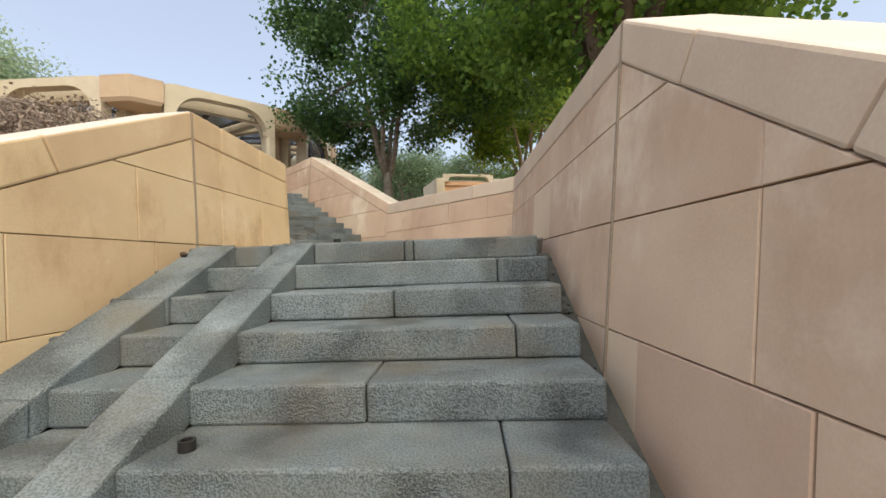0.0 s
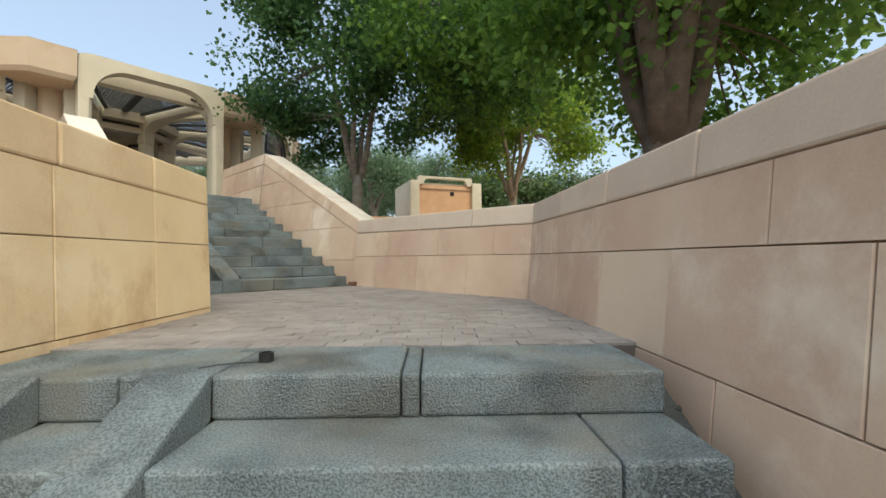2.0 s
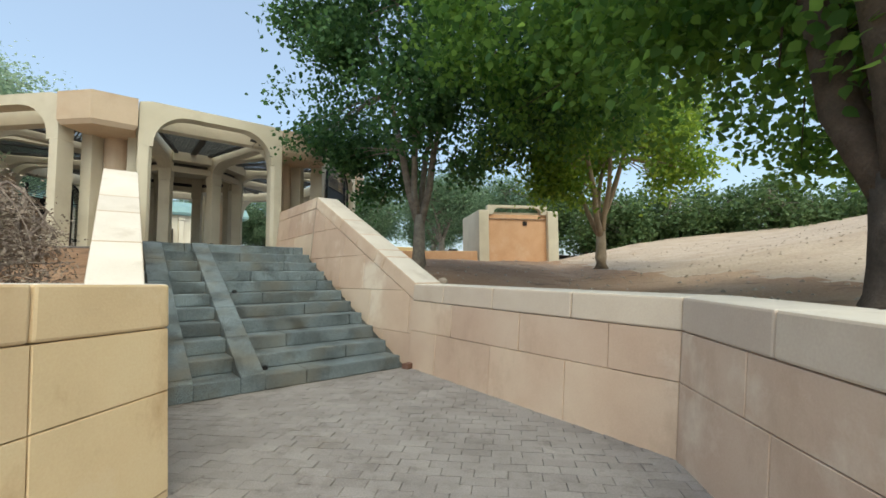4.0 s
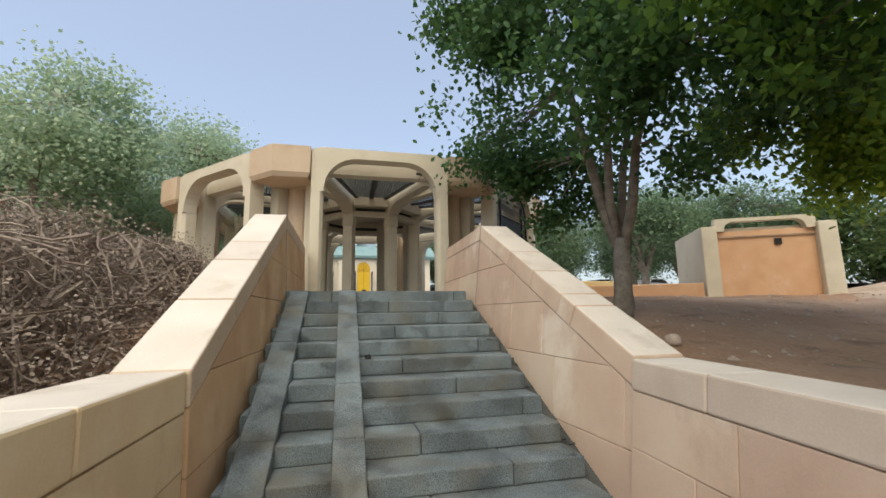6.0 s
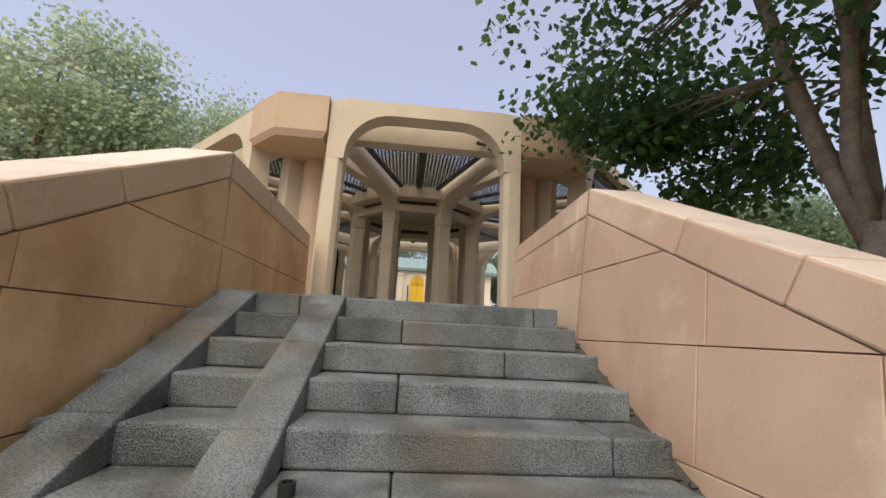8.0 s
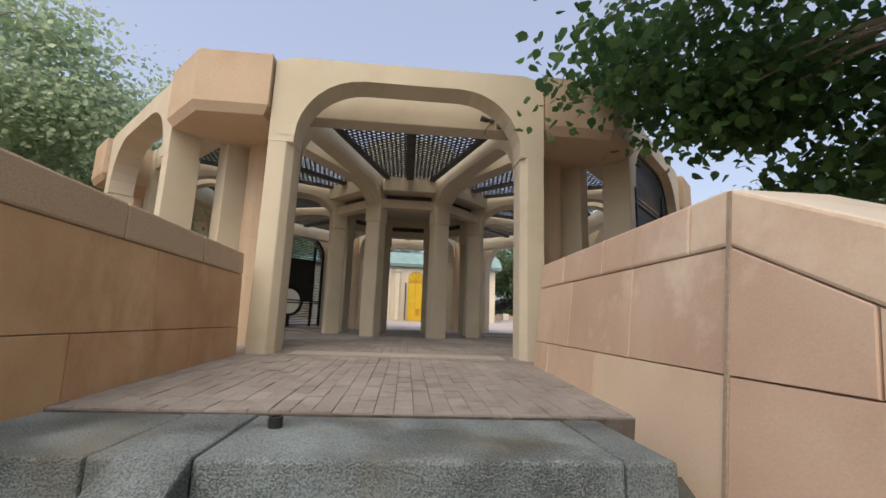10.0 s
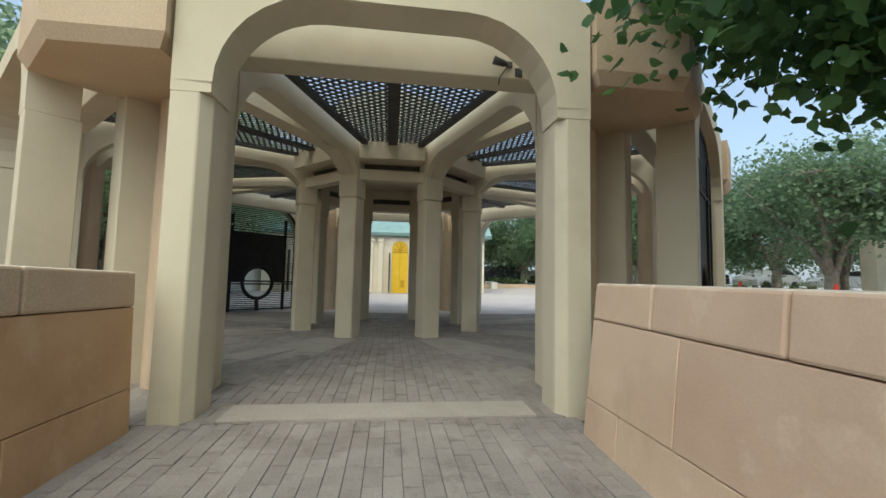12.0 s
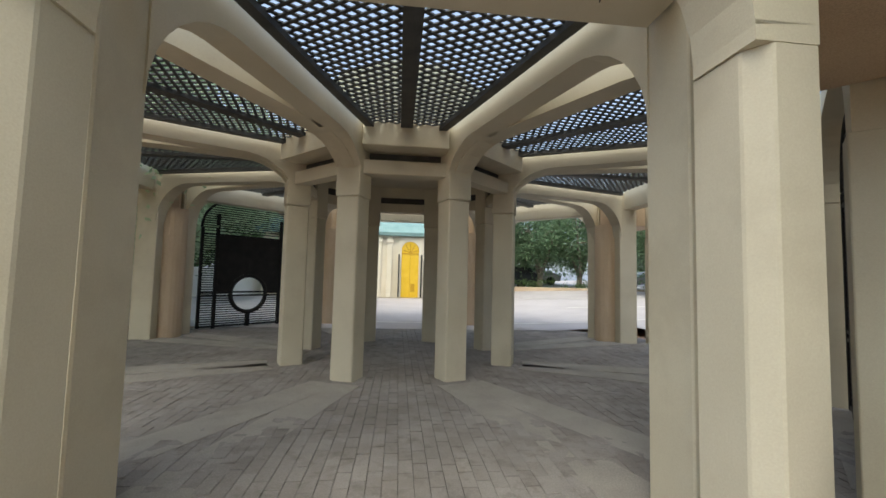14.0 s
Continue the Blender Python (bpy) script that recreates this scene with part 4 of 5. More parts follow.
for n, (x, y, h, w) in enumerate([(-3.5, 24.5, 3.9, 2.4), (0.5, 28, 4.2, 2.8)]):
    far_tree((x, y, 1.9), [(x, y, 1.9 + h, w, w, 1.5), (x + 1.4, y - 0.5, 1.5 + h, w * 0.7, w * 0.7, 1.1)], 300, 46, 0.14, LEAF_MIST_TINT, 140 + n, "green tree with bare stem by the car park, haze put into its leaf colour")
# the far belt of trees behind the kiosk
for n, (x, y, h, w) in enumerate([(5, 26, 2.6, 3.2), (10, 27, 2.5, 3.4), (15, 26, 2.6, 3.4), (20, 24, 2.4, 3.2), (25, 21, 2.3, 3.4), (30, 17, 2.4, 3.6)]):
    far_tree((x, y, 1.9), [(x, y, 1.9 + h, w, w, h * 0.75), (x + 1.6, y - 0.6, 1.9 + h * 0.7, w * 0.7, w * 0.7, h * 0.5)], 300, 50, 0.22, LEAF_FAR, 120 + n, "distant belt tree, dense and dark green")


def dry_bush(name, label, centre, radius, count, seed):
    rng = random.Random(seed)
    root = tagged(empty(name, Matrix.Translation(centre)), label, "bush")
    bm = bmesh.new()
    for _ in range(count):
        a, rr = rng.uniform(0, 2 * math.pi), rng.uniform(0, 0.75)
        p = Vector((math.cos(a) * radius[0] * rr, math.sin(a) * radius[1] * rr, rng.uniform(-0.2, radius[2] * 0.7)))
        d = Vector((rng.gauss(0, 0.6), rng.gauss(0, 0.6), rng.uniform(0.2, 1.2))).normalized()
        pts, rad = [p.copy()], [rng.choice((0.007, 0.009, 0.012, 0.015, 0.026))]
        for _ in range(5):
            d = (d + Vector((rng.gauss(0, 0.35), rng.gauss(0, 0.35), rng.gauss(-0.12, 0.3)))).normalized()
            p = p + d * rng.uniform(0.12, 0.32)
            q = Vector((p.x / radius[0], p.y / radius[1], p.z / radius[2]))
            if q.length > 1.0:
                p = Vector((p.x / q.length, p.y / q.length, p.z / q.length))
            pts.append(p.copy())
            rad.append(rad[-1] * 0.75)
        add_tube(bm, pts, rad, 4)
    part("tangle", bm, TWIG, root)
    cs = []
    for _ in range(count):
        v = Vector((rng.gauss(0, 1), rng.gauss(0, 1), abs(rng.gauss(0, 1)))).normalized() * rng.uniform(0.6, 1.0)
        cs.append((v.x * radius[0], v.y * radius[1], v.z * radius[2]))
    leaves_mesh("dry_leaves", cs, (0.12, 0.12, 0.1), 26, 0.036, TWIG, root, seed, 0.2)
    return root


for n, (u, v, z, r) in enumerate([(-3.6, -4.6, 0.9, (1.5, 1.5, 1.7)), (-4.9, -2.9, 1.2, (1.7, 1.7, 1.7)), (-3.9, -6.9, 0.6, (1.4, 1.4, 1.2)), (-6.6, -4.2, 1.0, (1.9, 1.9, 1.05)), (-3.6, -1.9, 1.5, (1.1, 1.1, 1.2))]):
    dry_bush("dry_bush", "tangled brown dry bush beside the stair wall", tuple(up(u, v, z)), r, 560, 200 + n)


# ---- kiosk and low walls on the dirt ----
kiosk_m = Matrix.Translation((-0.85, 16.75, 1.75)) @ Matrix.Rotation(radians(19), 4, "Z")
kiosk = tagged(empty("kiosk", kiosk_m), "small cream and tan rendered utility kiosk with an arched head", "kiosk")
part("body", box_bm(0.4, 3.0, 0.15, 2.6, -0.2, 2.0, 0.01), KIOSK_TAN, kiosk)
for x0, x1 in ((0.0, 0.42), (2.98, 3.45)):
    part("pilaster", box_bm(x0, x1, -0.05, 2.7, -0.2, 2.15, 0.02), CREAM, kiosk)
prof = arch_outline(1.05, 2.0, 2.0, 2.28, 0.26)
bm = panel_bm((1.3, 2.0, 2.38), prof, 0.0, 0.25)
bmesh.ops.translate(bm, verts=bm.verts, vec=(1.7, 0.05, 0))
part("arch_head", bm, CREAM, kiosk)
part("roof", box_bm(0.1, 3.35, 0.3, 2.6, 2.0, 2.12, 0.01), CREAM, kiosk)
part("vent", box_bm(1.95, 2.12, 0.09, 0.16, 1.55, 1.72, 0.004), BLACK, kiosk)
part("lintel", box_bm(0.42, 2.98, 0.1, 0.16, 1.80, 1.84), MORTAR, kiosk)


def low_wall(name, label, a, b, z, h, t=0.3, mat=TAN):
    a, b = Vector((*a, z)), Vector((*b, z))
    d = (b - a).normalized()
    m = Matrix.Translation(a) @ Matrix.Rotation(math.atan2(d.y, d.x), 4, "Z")
    return tagged(part(name, box_bm(0, (b - a).length, 0, t, -0.4, h, 0.02, 1, m), mat), label, "wall", kind="structure")


low_wall("wall_garden", "low tan rendered garden wall beside the kiosk", (-6.0, 14.85), (-0.9, 16.6), 1.7, 0.52, 0.3, KIOSK_TAN)
low_wall("wall_plaza", "low tan rendered wall edging the plaza", tuple(up(5.5, 24.0).xy), tuple(up(36.0, 16.6).xy), 2.3, 0.45)
low_wall("wall_plaza_near", "low yellow rendered wall beside the plaza", tuple(up(5.2, 2.76).xy), tuple(up(8.0, 2.8).xy), 1.88, 0.52, 0.3, PALE_YELLOW)
q = bay_matrix(3)
low_wall("wall_court", "white rendered court wall beyond the gate", tuple((q @ Vector((9, -9, 0))).xy), tuple((q @ Vector((-9, -9, 0))).xy), 1.9, 1.5, 0.25, WHITE)
tagged(part("gate_post", box_bm(19.5, 20.1, 11.5, 12.1, 1.5, 4.9, 0.03, 1, AXIS), CREAM), "square cream rendered gate post", "post")


# ---- building beyond the plaza ----
hall = tagged(empty("hall", AXIS @ Matrix.Translation((-6.3, 19.0, 2.2))), "single-storey cream building with green roof and arched doors", "building")
part("facade", box_bm(0, 11.4, 0.0, 0.4, -0.5, 2.95, 0.01), FACADE, hall)
part("body", box_bm(0.05, 11.35, 0.4, 6.0, -0.5, 2.9), FACADE, hall)
bm = bmesh.new()
rr = [(-0.35, 2.95), (-0.4, 3.1), (0.1, 3.5), (1.2, 3.95), (3.0, 4.15), (6.4, 4.15), (6.4, 2.95)]
add_hull(bm, [Vector((-0.3, y, z)) for y, z in rr], [Vector((11.7, y, z)) for y, z in rr])
part("roof", bm, GREEN_ROOF, hall)
for x, mat in ((1.9, WHITE), (4.4, WHITE), (6.9, YELLOW), (9.8, YELLOW)):
    pr = arch_outline(0.42, 0.0, 2.1, 2.70, 0.41)
    bm = bmesh.new()
    add_hull(bm, [Vector((x + a, -0.03, z)) for a, z in pr], [Vector((x + a, 0.02, z)) for a, z in pr])
    dr = part("door", bm, mat, hall)
    # fanlight tracery, leaf joint and a small grille
    bm = bmesh.new()
    for k in range(5):
        a = math.pi * (k + 0.5) / 5
        add_tube(bm, [(x, -0.045, 2.15), (x + 0.38 * math.cos(a), -0.045, 2.15 + 0.46 * math.sin(a))], [0.018, 0.018], 5)
    add_box(bm, x - 0.41, x + 0.41, -0.06, -0.03, 2.08, 2.14)
    add_box(bm, x - 0.012, x + 0.012, -0.05, -0.03, 0.0, 2.08)
    part("tracery", bm, TRACERY if mat is YELLOW else FACADE, dr)
    part("grille", box_bm(x + 0.05, x + 0.24, -0.055, -0.03, 0.28, 0.66, 0.004), TRACERY if mat is YELLOW else STEEL, dr)
    fr = panel_bm((0.56, 0.0, 2.86), pr, -0.1, 0.0)
    bmesh.ops.translate(fr, verts=fr.verts, vec=(x, 0, 0))
    part("door_frame", fr, FACADE, hall)
    for e in (-0.54, 0.54):
        part("folded_leaf", box_bm(x + e - 0.03, x + e + 0.03, -0.42, -0.11, 0.02, 2.05, 0.005), BLACK, hall, "dark folded metal door leaf")
    for e in (-1.0, 1.0):
        part("pilaster", box_bm(x + e - 0.12, x + e + 0.12, -0.16, 0.0, 0.0, 2.93, 0.01), FACADE, hall)
        part("pilaster_cap", box_bm(x + e - 0.17, x + e + 0.17, -0.21, 0.0, 2.62, 2.78, 0.02), FACADE, hall)


# ---- cars, cones ----
def plaza_z(u, v):
    return 1.93 + 0.03 * max(0.0, v - 11.0) + 0.05 * min(max(0.0, u - 4.0), 8.0)


def car(m, paint, label):
    c = tagged(empty("car", m), label, "car", group="parked cars")
    prof = [(-2.1, 0.32), (-2.15, 0.75), (-1.6, 0.95), (-0.9, 1.05), (-0.4, 1.42), (0.9, 1.46), (1.7, 1.05), (2.1, 0.98), (2.15, 0.35)]
    bm = bmesh.new()
    add_hull(bm, [Vector((x, -0.82, z)) for x, z in prof], [Vector((x, 0.82, z)) for x, z in prof])
    part("body", bevelled(bm, 0.06, 2), paint, c)
    glass = [(-0.78, 1.08), (-0.38, 1.36), (0.82, 1.39), (1.4, 1.08)]
    for s in (-0.83, 0.83):
        bm = bmesh.new()
        add_hull(bm, [Vector((x, s - 0.012, z)) for x, z in glass], [Vector((x, s + 0.012, z)) for x, z in glass])
        part("side_window", bm, BLACK, c)
    for x in (-1.35, 1.35):
        for s in (-0.8, 0.8):
            bm = bmesh.new()
            ring = [(x + 0.32 * math.cos(2 * math.pi * i / 18), 0.32 + 0.32 * math.sin(2 * math.pi * i / 18)) for i in range(18)]
            add_hull(bm, [Vector((a, s - 0.1, z)) for a, z in ring], [Vector((a, s + 0.1, z)) for a, z in ring])
            part("wheel", bm, RUBBER, c)
    return c


for n, (u, v, a, p) in enumerate([(7.5, 26.5, 10, CAR_DARK), (10.2, 30, 170, CARPAINT), (17, 24.5, 15, CARPAINT), (21, 23.5, 10, CAR_DARK), (25, 22.0, 12, CARPAINT), (29.5, 21.2, 14, CARPAINT)]):
    car(AXIS @ Matrix.Translation((u, v, plaza_z(u, v))) @ Matrix.Rotation(radians(a), 4, "Z"), p, "parked car behind the hedge, " + ("dark blue" if p is CAR_DARK else "silver") + " paint")


def cone(m):
    c = tagged(empty("traffic_cone", m), "red traffic cone with white reflective band", "traffic cone", group="traffic cones")
    part("base", box_bm(-0.19, 0.19, -0.19, 0.19, 0, 0.04, 0.01), ORANGE, c)
    for name, z0, z1, mat in (("lower", 0.04, 0.34, ORANGE), ("band", 0.34, 0.52, WHITE), ("tip", 0.52, 0.74, ORANGE)):
        bm = bmesh.new()
        add_tube(bm, [(0, 0, z0), (0, 0, z1)], [0.15 - 0.16 * z0, 0.15 - 0.16 * z1], 18)
        part(name, bm, mat, c, smooth=False)
    return c


for u, v in ((9.9, 5.1), (13.5, 11.6), (10.6, 20.6)):
    cone(AXIS @ Matrix.Translation((u, v, plaza_z(u, v) + 0.003)))


def hedge(name, a, b, z, h, seed):
    a, b = Vector((*a, z)), Vector((*b, z))
    rng = random.Random(seed)
    n = int((b - a).length * 9)
    cs = []
    for _ in range(n):
        p = a.lerp(b, rng.random())
        cs.append((p.x + rng.uniform(-0.3, 0.3), p.y + rng.uniform(-0.3, 0.3), z + rng.uniform(0.1, h)))
    root = tagged(empty(name), "clipped green hedge along the car park", "hedge")
    leaves_mesh("foliage", cs, (0.14, 0.14, 0.12), 40, 0.09, LEAF_FAR, root, seed, 0.2)


hedge("hedge", tuple(up(5.5, 24.9).xy), tuple(up(37.0, 17.5).xy), 2.3, 0.85, 9)


# ---- conduit stubs in the treads ----
def conduit(x, y, z, m=Matrix.Identity(4), h=0.042):
    bm = bmesh.new()
    ro, ri, n = 0.031, 0.022, 16
    rings = [[bm.verts.new((r * math.cos(2 * math.pi * i / n), r * math.sin(2 * math.pi * i / n), zz)) for i in range(n)] for r, zz in ((ro, -0.02), (ro, h), (ri, h), (ri, 0.0))]
    for a, b in zip(rings, rings[1:]):
        for i in range(n):
            bm.faces.new((a[i], a[(i + 1) % n], b[(i + 1) % n], b[i]))
    bm.faces.new(rings[-1])
    ob = tagged(part("conduit_stub", bm, PVC), "short black plastic conduit stub standing up from a granite tread", "conduit", group="conduit stubs on the stairs")
    ob.matrix_world = m @ Matrix.Translation((x, y, z))
    return ob


conduit(-0.60, 0.22, 0.0)
conduit(-0.57, -5 * T1 + 0.15, -5 * R1)
M2 = AXIS @ Matrix.Translation((0, V0, Z3))
conduit(-0.40, 0.42, 0.0, M2)
conduit(-0.45, -5 * T2 + 0.10, -5 * R2, M2)
conduit(-0.47, -10 * T2 + 0.27, -10 * R2, M2)
# loose brick at the foot of the upper steps, a pale rock on the earth, a dry seed pod on the ramp
tagged(part("brick", box_bm(-0.1, 0.1, -0.05, 0.05, 0.0, 0.065, 0.008, 2, AXIS @ Matrix.Translation((1.24, -6.52, 0.003)) @ Matrix.Rotation(0.3, 4, "Z")), BRICK), "loose reddish-brown brick lying on the landing pavers", "brick")


def lump(name, label, category, where, size, mat, seed):
    """A small uneven solid resting on where."""
    bm = bmesh.new()
    bmesh.ops.create_icosphere(bm, subdivisions=2, radius=1.0)
    for v in bm.verts:
        k = 1 + 0.28 * noise.noise(v.co * 1.7 + Vector((seed, 0, 0)))
        v.co = Vector((v.co.x * size[0] * k, v.co.y * size[1] * k, v.co.z * size[2] * k)) + Vector(where)
    return tagged(part(name, bm, mat, smooth=True), label, category)


lump("rock", "pale angular rock lying on the bare earth", "rock", (-1.05, 7.62, 1.10), (0.10, 0.08, 0.075), ROCK, 3)
lump("seed_pod", "small dry brown seed pod on the granite ramp", "seed pod", (-1.655, -0.2, -0.055), (0.03, 0.022, 0.02), BROWN_BARK, 8)
# thin cable trailing from the landing's stub
bm = bmesh.new()
add_tube(bm, [(-0.62, 0.2, 0.004), (-0.70, 0.19, 0.005), (-0.78, 0.16, 0.004), (-0.83, 0.11, 0.003)], [0.003] * 4, 6)
tagged(part("cable", bm, PVC), "thin black cable lying on the granite landing edge", "cable")


# ---- ground ----
def inside_poly(x, y, poly):
    hit = False
    for (x0, y0), (x1, y1) in zip(poly, poly[1:] + poly[:1]):
        if (y0 > y) != (y1 > y) and x < (x1 - x0) * (y - y0) / (y1 - y0) + x0:
            hit = not hit
    return hit


CORRIDOR = [(1.5, -9), (1.5, -1.3), (1.45, 2.9), tuple(up(1.68, -6.3).xy), tuple(up(1.7, 0).xy), tuple(up(-1.75, 0).xy), tuple(up(-1.85, -6.2).xy), (-2.05, 2.0), (-2.05, -9)]
INV = AXIS.inverted()


def ground_z(x, y):
    q = INV @ Vector((x, y, 0))
    u, v = q.x, q.y
    k = max(0.0, min(1.0, (v + 7.5) / 8.0))
    smooth = k * k * (3 - 2 * k)
    if x + 0.3 * y > -1.2:  # bare earth, rising to the right
        z = 0.80 + 1.0 * smooth
        hill = max(0.0, x - 2.0) * 0.21 * max(0.0, min(1.0, (y - 3.0) / 8))
        z += min(hill, 3.2) * (1 if y < 24 else max(0.0, 1 - (y - 24) / 6))
        if y < 0:
            z += max(-2.6, y * 0.42)
    else:
        z = 0.35 + 1.5 * smooth
        if y < -1 and v < -7:
            z += max(-2.3, (y + 1) * 0.42)
    if v > -0.5:
        z = max(min(z, 1.84), 1.5) if u < 7 else z
    if v > 9:
        z = 1.80 + min(0.4, (v - 9) * 0.015) if u < 30 else z
    r = math.hypot(u - PC[0], v - PC[1])
    if r < 6.6:
        z = min(z, 1.80)
    z += 0.05 * noise.noise(Vector((x * 0.8, y * 0.8, 0))) + 0.02 * noise.noise(Vector((x * 3, y * 3, 3)))
    if inside_poly(x, y, CORRIDOR):
        if y < 2 and x > -2.1 and v < -6:
            z = min(-0.45, y * 0.447 - 0.7) if y < 0.6 else -0.1
        else:
            z = -0.1 if v < -6.2 else max(-0.45, min(1.2, (v + 6.5) * 0.46 - 0.6))
    return z


xs = sorted(set([round(-14 + 0.22 * i, 3) for i in range(110)] + [10.3 + 0.5 * i for i in range(1, 50)] + [-14 - 0.6 * i for i in range(1, 40)] + [36, 45, 60, 90, 160, 320, -45, -70, -120, -300]))
ys = sorted(set([round(-7 + 0.22 * i, 3) for i in range(105)] + [16.2 + 0.5 * i for i in range(1, 50)] + [-8, -10, -14, -20, -40, -90, -250, 45, 60, 90, 160, 320]))
verts = [(x, y, ground_z(x, y)) for y in ys for x in xs]
nx = len(xs)
faces = [(j * nx + i, j * nx + i + 1, (j + 1) * nx + i + 1, (j + 1) * nx + i) for j in range(len(ys) - 1) for i in range(nx - 1)]
ground = tagged(link("ground", verts, faces, DIRT, smooth=True), "bare brown earth with small stones sloping up to the right", "ground", kind="structure")

ground.data.materials.append(SAND)
for poly in ground.data.polygons:
    c = poly.center
    if c.x + 0.25 * (c.y - 8) + 0.8 * noise.noise(c * 0.6) + 0.5 * noise.noise(c * 2.1) > 4.6 and c.y > 2:
        poly.material_index = 1

rng = random.Random(5)
verts, faces = [], []
for _ in range(1500):
    x, y = rng.uniform(-2, 12), rng.uniform(3.5, 19)
    q = INV @ Vector((x, y, 0))
    if q.x < 2.0 or inside_poly(x, y, CORRIDOR):
        continue
    z, s = ground_z(x, y), rng.choice((0.012, 0.018, 0.02, 0.03, 0.05))
    b0 = len(verts)
    for dx, dy, dz in ((1, 0, 0), (-0.8, 0.3, 0), (0, 1, 0.1), (0.1, -0.9, 0), (0, 0.1, 0.8), (0.1, 0, -0.6)):
        verts.append((x + s * dx * rng.uniform(0.7, 1.3), y + s * dy * rng.uniform(0.7, 1.3), z + s * dz * rng.uniform(0.7, 1.2)))
    faces += [tuple(b0 + i for i in f) for f in ((0, 2, 4), (2, 1, 4), (1, 3, 4), (3, 0, 4), (2, 0, 5), (1, 2, 5), (3, 1, 5), (0, 3, 5))]
tagged(link("pebbles", verts, faces, ROCK), "scattered pale pebbles on bare earth", "pebbles", kind="stuff")

# broken mortar and grit along the drain channels
rng = random.Random(9)
verts, faces = [], []
for _ in range(380):
    if rng.random() < 0.5:
        y = rng.uniform(-4.5, 0.2)
        p = Vector((rng.choice((rng.uniform(1.05, 1.28), rng.uniform(-1.82, -1.77))), y, y * R1 / T1 - 0.245))
    else:
        y = rng.uniform(-3.5, 0.2)
        p = M2 @ Vector((rng.choice((rng.uniform(1.16, 1.42), rng.uniform(-1.62, -1.54))), y, y * R2 / T2 - 0.245))
    r = rng.uniform(0.008, 0.035)
    b0 = len(verts)
    for dx, dy, dz in ((1, 0, 0), (-0.8, 0.3, 0), (0, 1, 0.1), (0.1, -0.9, 0), (0, 0.1, 0.8), (0.1, 0, -0.6)):
        verts.append((p.x + r * dx * rng.uniform(0.7, 1.3), p.y + r * dy * rng.uniform(0.7, 1.3), p.z + r * dz * rng.uniform(0.7, 1.2)))
    faces += [tuple(b0 + i for i in f) for f in ((0, 2, 4), (2, 1, 4), (1, 3, 4), (3, 0, 4), (2, 0, 5), (1, 2, 5), (3, 1, 5), (0, 3, 5))]
tagged(link("rubble", verts, faces, GUTTER), "grey mortar rubble lying in the drain channels", "rubble", kind="stuff")

# paved plaza behind the pavilion
us, vv = [-22, -10, 0, 4, 6.2, 8, 10, 12, 20, 45], [2.5, 5.8, 9, 11, 14, 20, 30, 40]
bm = bmesh.new()
grid = [[bm.verts.new(up(u, v, plaza_z(u, v))) for u in us] for v in vv]
for j in range(len(vv) - 1):
    for i in range(len(us) - 1):
        if vv[j] >= 9 or us[i] >= 6.2:
            bm.faces.new((grid[j][i], grid[j][i + 1], grid[j + 1][i + 1], grid[j + 1][i]))
for v in [v for v in bm.verts if not v.link_faces]:
    bm.verts.remove(v)
plaza = tagged(part("pavement", bm, ASPHALT), "pale grey paved plaza beyond the pavilion", "pavement", kind="structure")


# painted lines on the plaza
for a, b in (((-9.0, 10.4), (9.0, 10.4)), ((4.2, 19.5), (9.5, 17.5)), ((6.5, 14.2), (13.0, 13.0))):
    pa, pb = Vector((*a, 0)), Vector((*b, 0))
    nn = Vector((-(pb - pa).y, (pb - pa).x, 0)).normalized() * 0.06
    verts, faces = [], []
    for k in range(13):
        p = pa.lerp(pb, k / 12)
        for g in (-1, 1):
            verts.append(up(p.x + g * nn.x, p.y + g * nn.y, plaza_z(p.x + g * nn.x, p.y + g * nn.y) + 0.012))
    faces = [(2 * k, 2 * k + 2, 2 * k + 3, 2 * k + 1) for k in range(12)]
    tagged(link("line_marking", verts, faces, WHITE), "white painted line on the plaza paving", "road marking", kind="structure")
tagged(part("concrete_block", box_bm(6.55, 6.95, 23.2, 23.6, 2.2, 2.85, 0.03, 1, AXIS), WHITE), "white concrete block in front of the low plaza wall", "block")


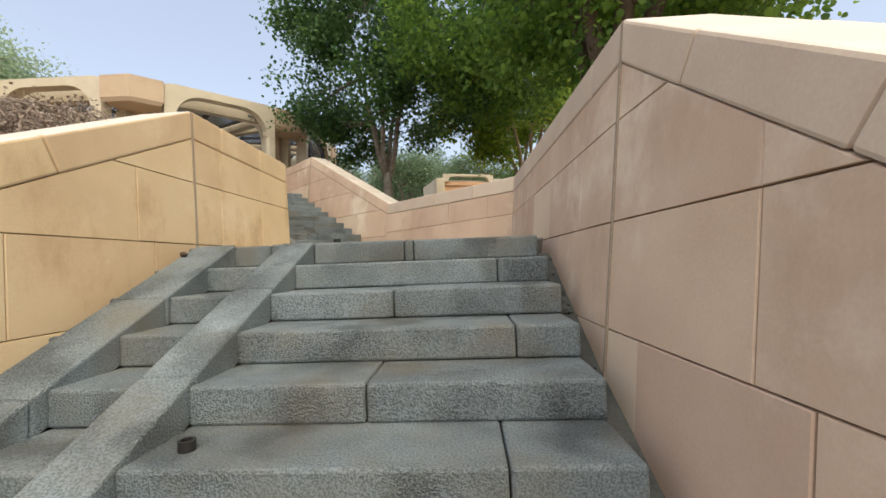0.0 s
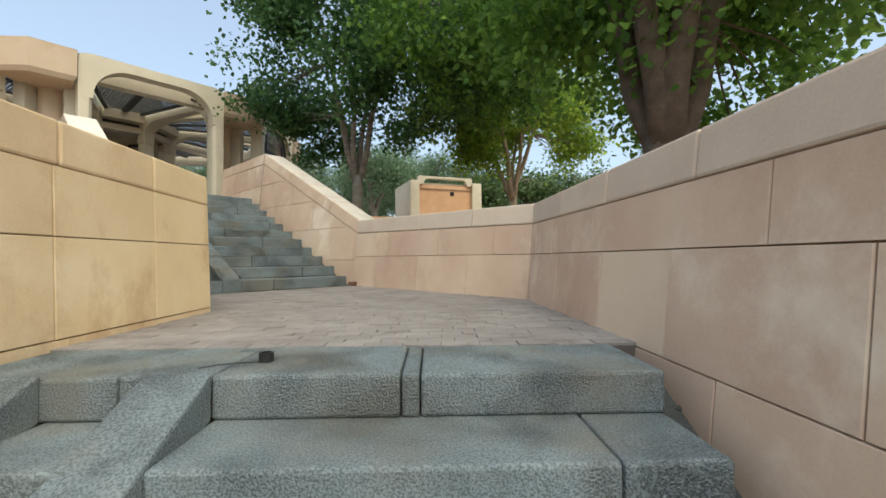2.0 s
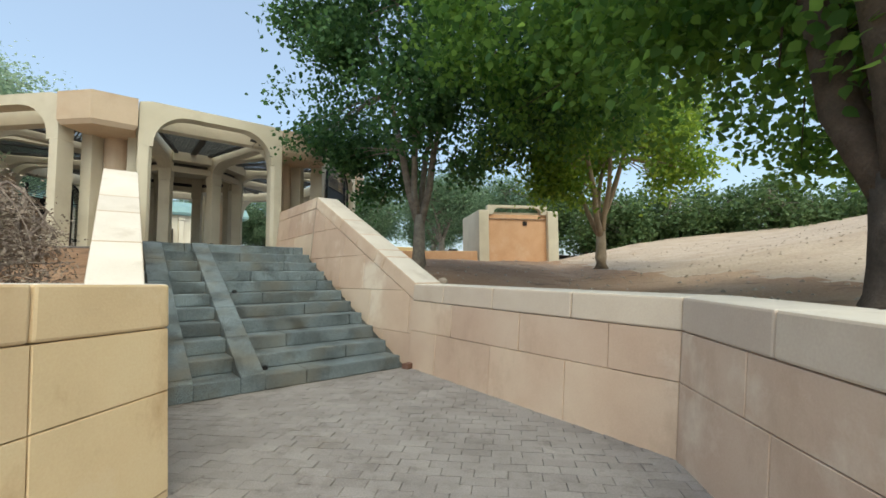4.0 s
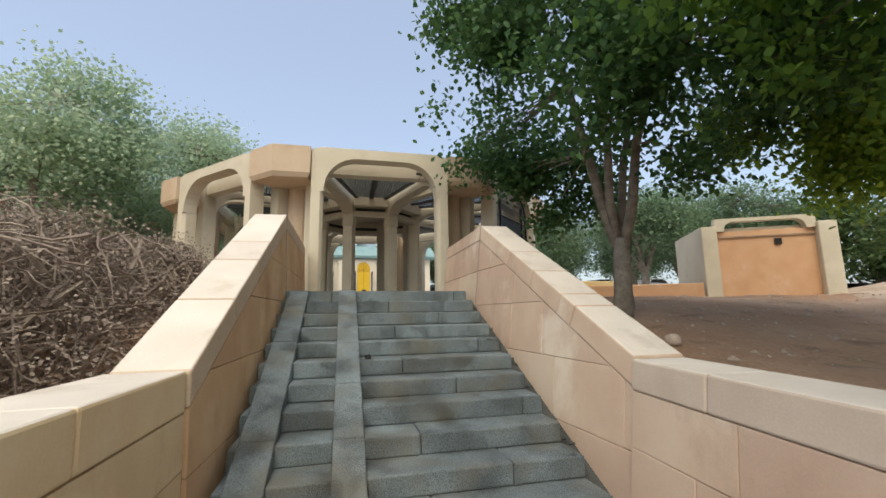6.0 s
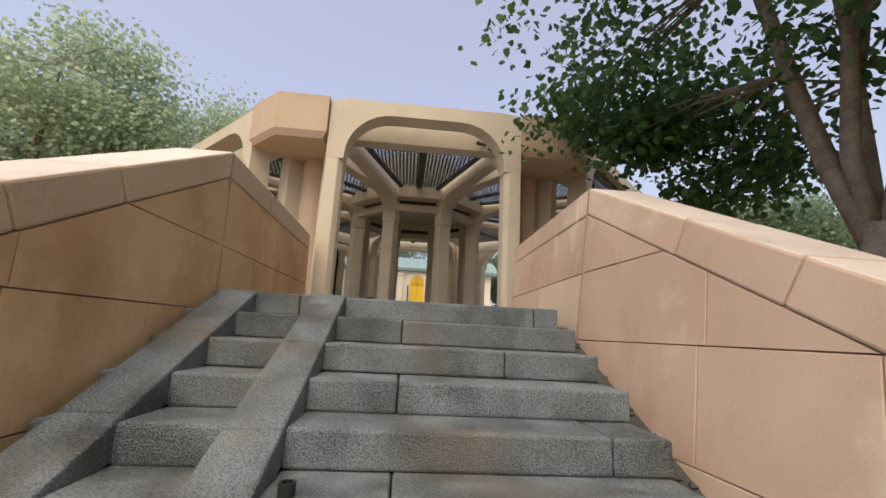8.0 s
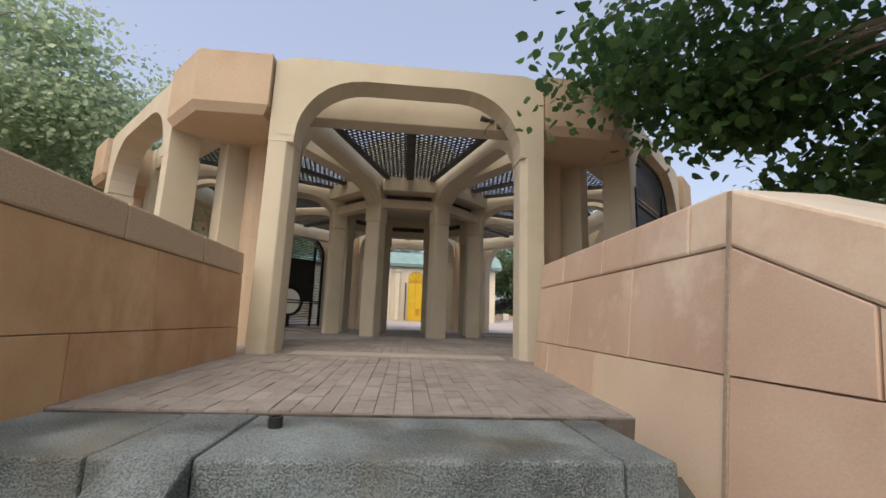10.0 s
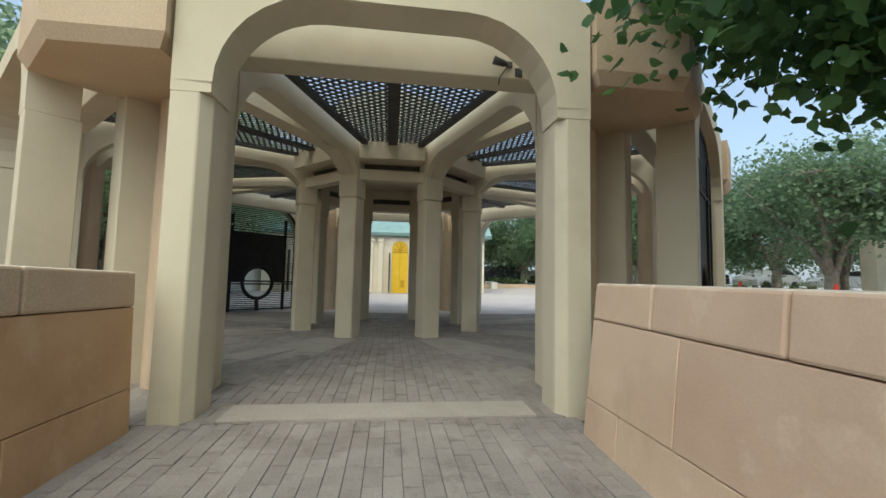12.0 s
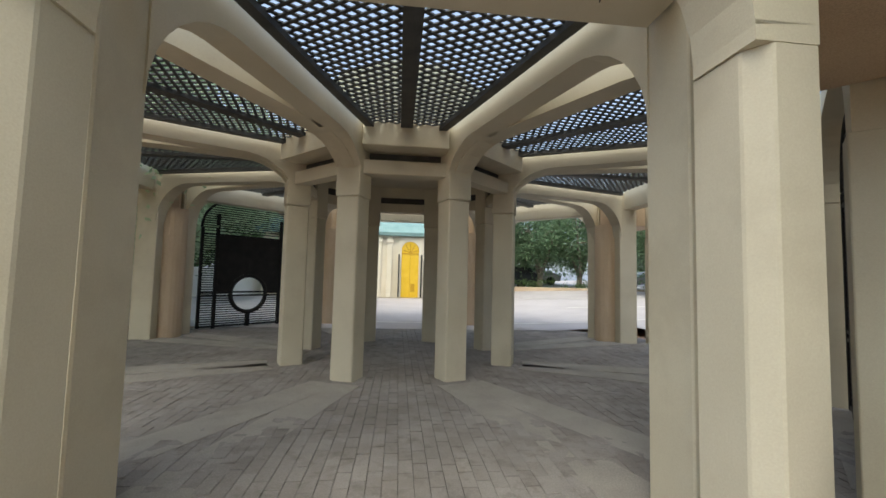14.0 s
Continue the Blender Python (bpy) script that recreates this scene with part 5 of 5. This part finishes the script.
# ---- floors laid with small pavers ----
def paver_field(name, label, region, m, z_of, angle, near, bed_z, size=(0.2, 0.1)):
    """Running-bond pavers clipped to a convex region in m's x and y. Those for which near() holds are parts, the rest one mesh."""
    bm = bmesh.new()
    add_hull(bm, [m @ Vector((x, y, z_of(x, y) - 0.25)) for x, y in region], [m @ Vector((x, y, z_of(x, y) - 0.012)) for x, y in region])
    bed = tagged(part(name, bm, BEDDING), label, "floor", kind="structure")
    c, s = math.cos(angle), math.sin(angle)
    to = lambda a, b: (a * c - b * s, a * s + b * c)
    rot = [(x * c + y * s, -x * s + y * c) for x, y in region]
    x0, x1, y0, y1 = min(p[0] for p in rot), max(p[0] for p in rot), min(p[1] for p in rot), max(p[1] for p in rot)
    verts, faces, singles = [], [], 0
    lx, ly = size
    rnd = random.Random(17)
    row = 0
    y = y0
    while y < y1:
        x = x0 - (lx / 2 if row % 2 else 0) - rnd.uniform(0, lx * 0.3)
        while x < x1:
            g = 0.0014
            poly = [(x + g, y + g), (x + lx - g, y + g), (x + lx - g, y + ly - g), (x + g, y + ly - g)]
            for (ax, ay), (bx, by) in zip(rot, rot[1:] + rot[:1]):
                a, b = by - ay, -(bx - ax)
                poly = clip(poly, a, b, a * ax + b * ay)
                if len(poly) < 3:
                    break
            if len(poly) >= 3 and area(poly) > 0.002:
                cx, cy = sum(p[0] for p in poly) / len(poly), sum(p[1] for p in poly) / len(poly)
                lift, tx, ty = rnd.uniform(-0.003, 0.003), rnd.uniform(-0.02, 0.02), rnd.uniform(-0.02, 0.02)
                k = len(poly)
                pts = []
                for f, dz in ((1.0, -0.03), (1.0, -0.004), (0.98, 0.0)):
                    for px, py in poly:
                        qx, qy = cx + (px - cx) * f, cy + (py - cy) * f
                        wx, wy = to(qx, qy)
                        pts.append(m @ Vector((wx, wy, z_of(wx, wy) + dz + lift + tx * (px - cx) + ty * (py - cy))))
                fs = [tuple(range(2 * k, 3 * k))]
                for i in range(k):
                    j = (i + 1) % k
                    fs += [(i, j, k + j, k + i), (k + i, k + j, 2 * k + j, 2 * k + i)]
                wx, wy = to(cx, cy)
                if singles < 300 and near(wx, wy):
                    singles += 1
                    link("paver", pts, fs, PAVER_ONE, bed)
                else:
                    b0 = len(verts)
                    verts += pts
                    faces += [tuple(b0 + i for i in f) for f in fs]
            x += lx
        y += ly
        row += 1
    if verts:
        tagged(link("pavers", verts, faces, PAVER, bed), kind="stuff")
    return bed


LAND = [(-1.80, 0.52), (1.28, 0.52), (1.23, 2.87), tuple(up(1.43, -6.41).xy), (-1.80, 1.95)]
paver_field("floor_landing", "worn brownish brick pavers on the stair landing", LAND, Matrix.Identity(4), lambda x, y: 0.0, 0.0,
            lambda x, y: y < 2.1 and abs(x) < 1.25, -0.02)
LAND_FAR = [(-1.80, 1.95), tuple(up(1.43, -6.41).xy), tuple(up(-1.63, -6.41).xy)]
paver_field("floor_landing_far", "worn brownish brick pavers at the foot of the upper steps", LAND_FAR, Matrix.Identity(4), lambda x, y: 0.0, 0.0, lambda x, y: False, -0.02)
UPPER = [(-1.56, V0 + 0.64), (1.46, V0 + 0.64), (1.5, -0.0), (-1.52, -0.0)]
paver_field("floor_upper", "grey-brown brick pavers on the upper landing", UPPER, AXIS, lambda u, v: floor_z(v), math.pi / 2, lambda u, v: v < -0.3 and abs(u) < 1.1, 0)
octagon = [(PC[0] + 6.05 * math.sin(radians(22.5 + 45 * i)), PC[1] - 6.05 * math.cos(radians(22.5 + 45 * i))) for i in range(8)]
octagon = clip(octagon, 0, -1, -0.004)
paver_field("floor_pavilion", "grey-brown brick pavers on the pavilion floor", octagon, AXIS, lambda u, v: floor_z(v), math.pi / 2, lambda u, v: 0.4 < v < 3.4 and abs(u) < 0.9, 0)


def band(m, a, b, w, label):
    a, b = Vector((*a, 0)), Vector((*b, 0))
    d = (b - a).normalized()
    n = Vector((-d.y, d.x, 0)) * w / 2
    bm = bmesh.new()
    ring = [m @ p for p in (a - n, b - n, b + n, a + n)]
    zz = [floor_z((INV @ p).y) for p in ring]
    add_hull(bm, [Vector((p.x, p.y, z - 0.05)) for p, z in zip(ring, zz)], [Vector((p.x, p.y, z + 0.009)) for p, z in zip(ring, zz)])
    return tagged(part("floor_band", bm, BANDS), label, "paving band", kind="structure")


for k in range(8):
    m = bay_matrix(k)
    band(m, (-1.12, 0.2), (1.12, 0.2), 0.34, "pale concrete threshold band between columns")
    for s in (-1, 1):
        band(m, (s * 1.48, 1.0), (s * 0.66, 3.72), 0.42, "pale concrete band under a rib")


# ---- broken spotlight left on the front lintel ----
lamp_m = AXIS @ Matrix.Translation((1.14, 0.62, 4.86))
spot = tagged(empty("spotlight", lamp_m), "small broken grey spotlight hanging from the pavilion lintel", "lamp")
part("bracket", box_bm(-0.03, 0.03, -0.03, 0.0, -0.02, 0.03, 0.004), STEEL, spot)
bm = bmesh.new()
add_tube(bm, [(-0.02, -0.03, 0.0), (-0.06, -0.07, -0.02), (-0.16, -0.08, 0.0)], [0.012, 0.03, 0.04], 10)
part("housing", bm, STEEL, spot, smooth=True)
bm = bmesh.new()
add_tube(bm, [(0.0, -0.02, 0.0), (-0.05, -0.04, -0.07), (-0.09, -0.03, -0.13), (-0.10, -0.02, -0.20)], [0.005, 0.005, 0.005, 0.004], 5)
part("loose_wire", bm, PVC, spot)
part("mount_plate", box_bm(0.06, 0.13, -0.012, 0.0, -0.10, -0.02, 0.003), STEEL, spot)
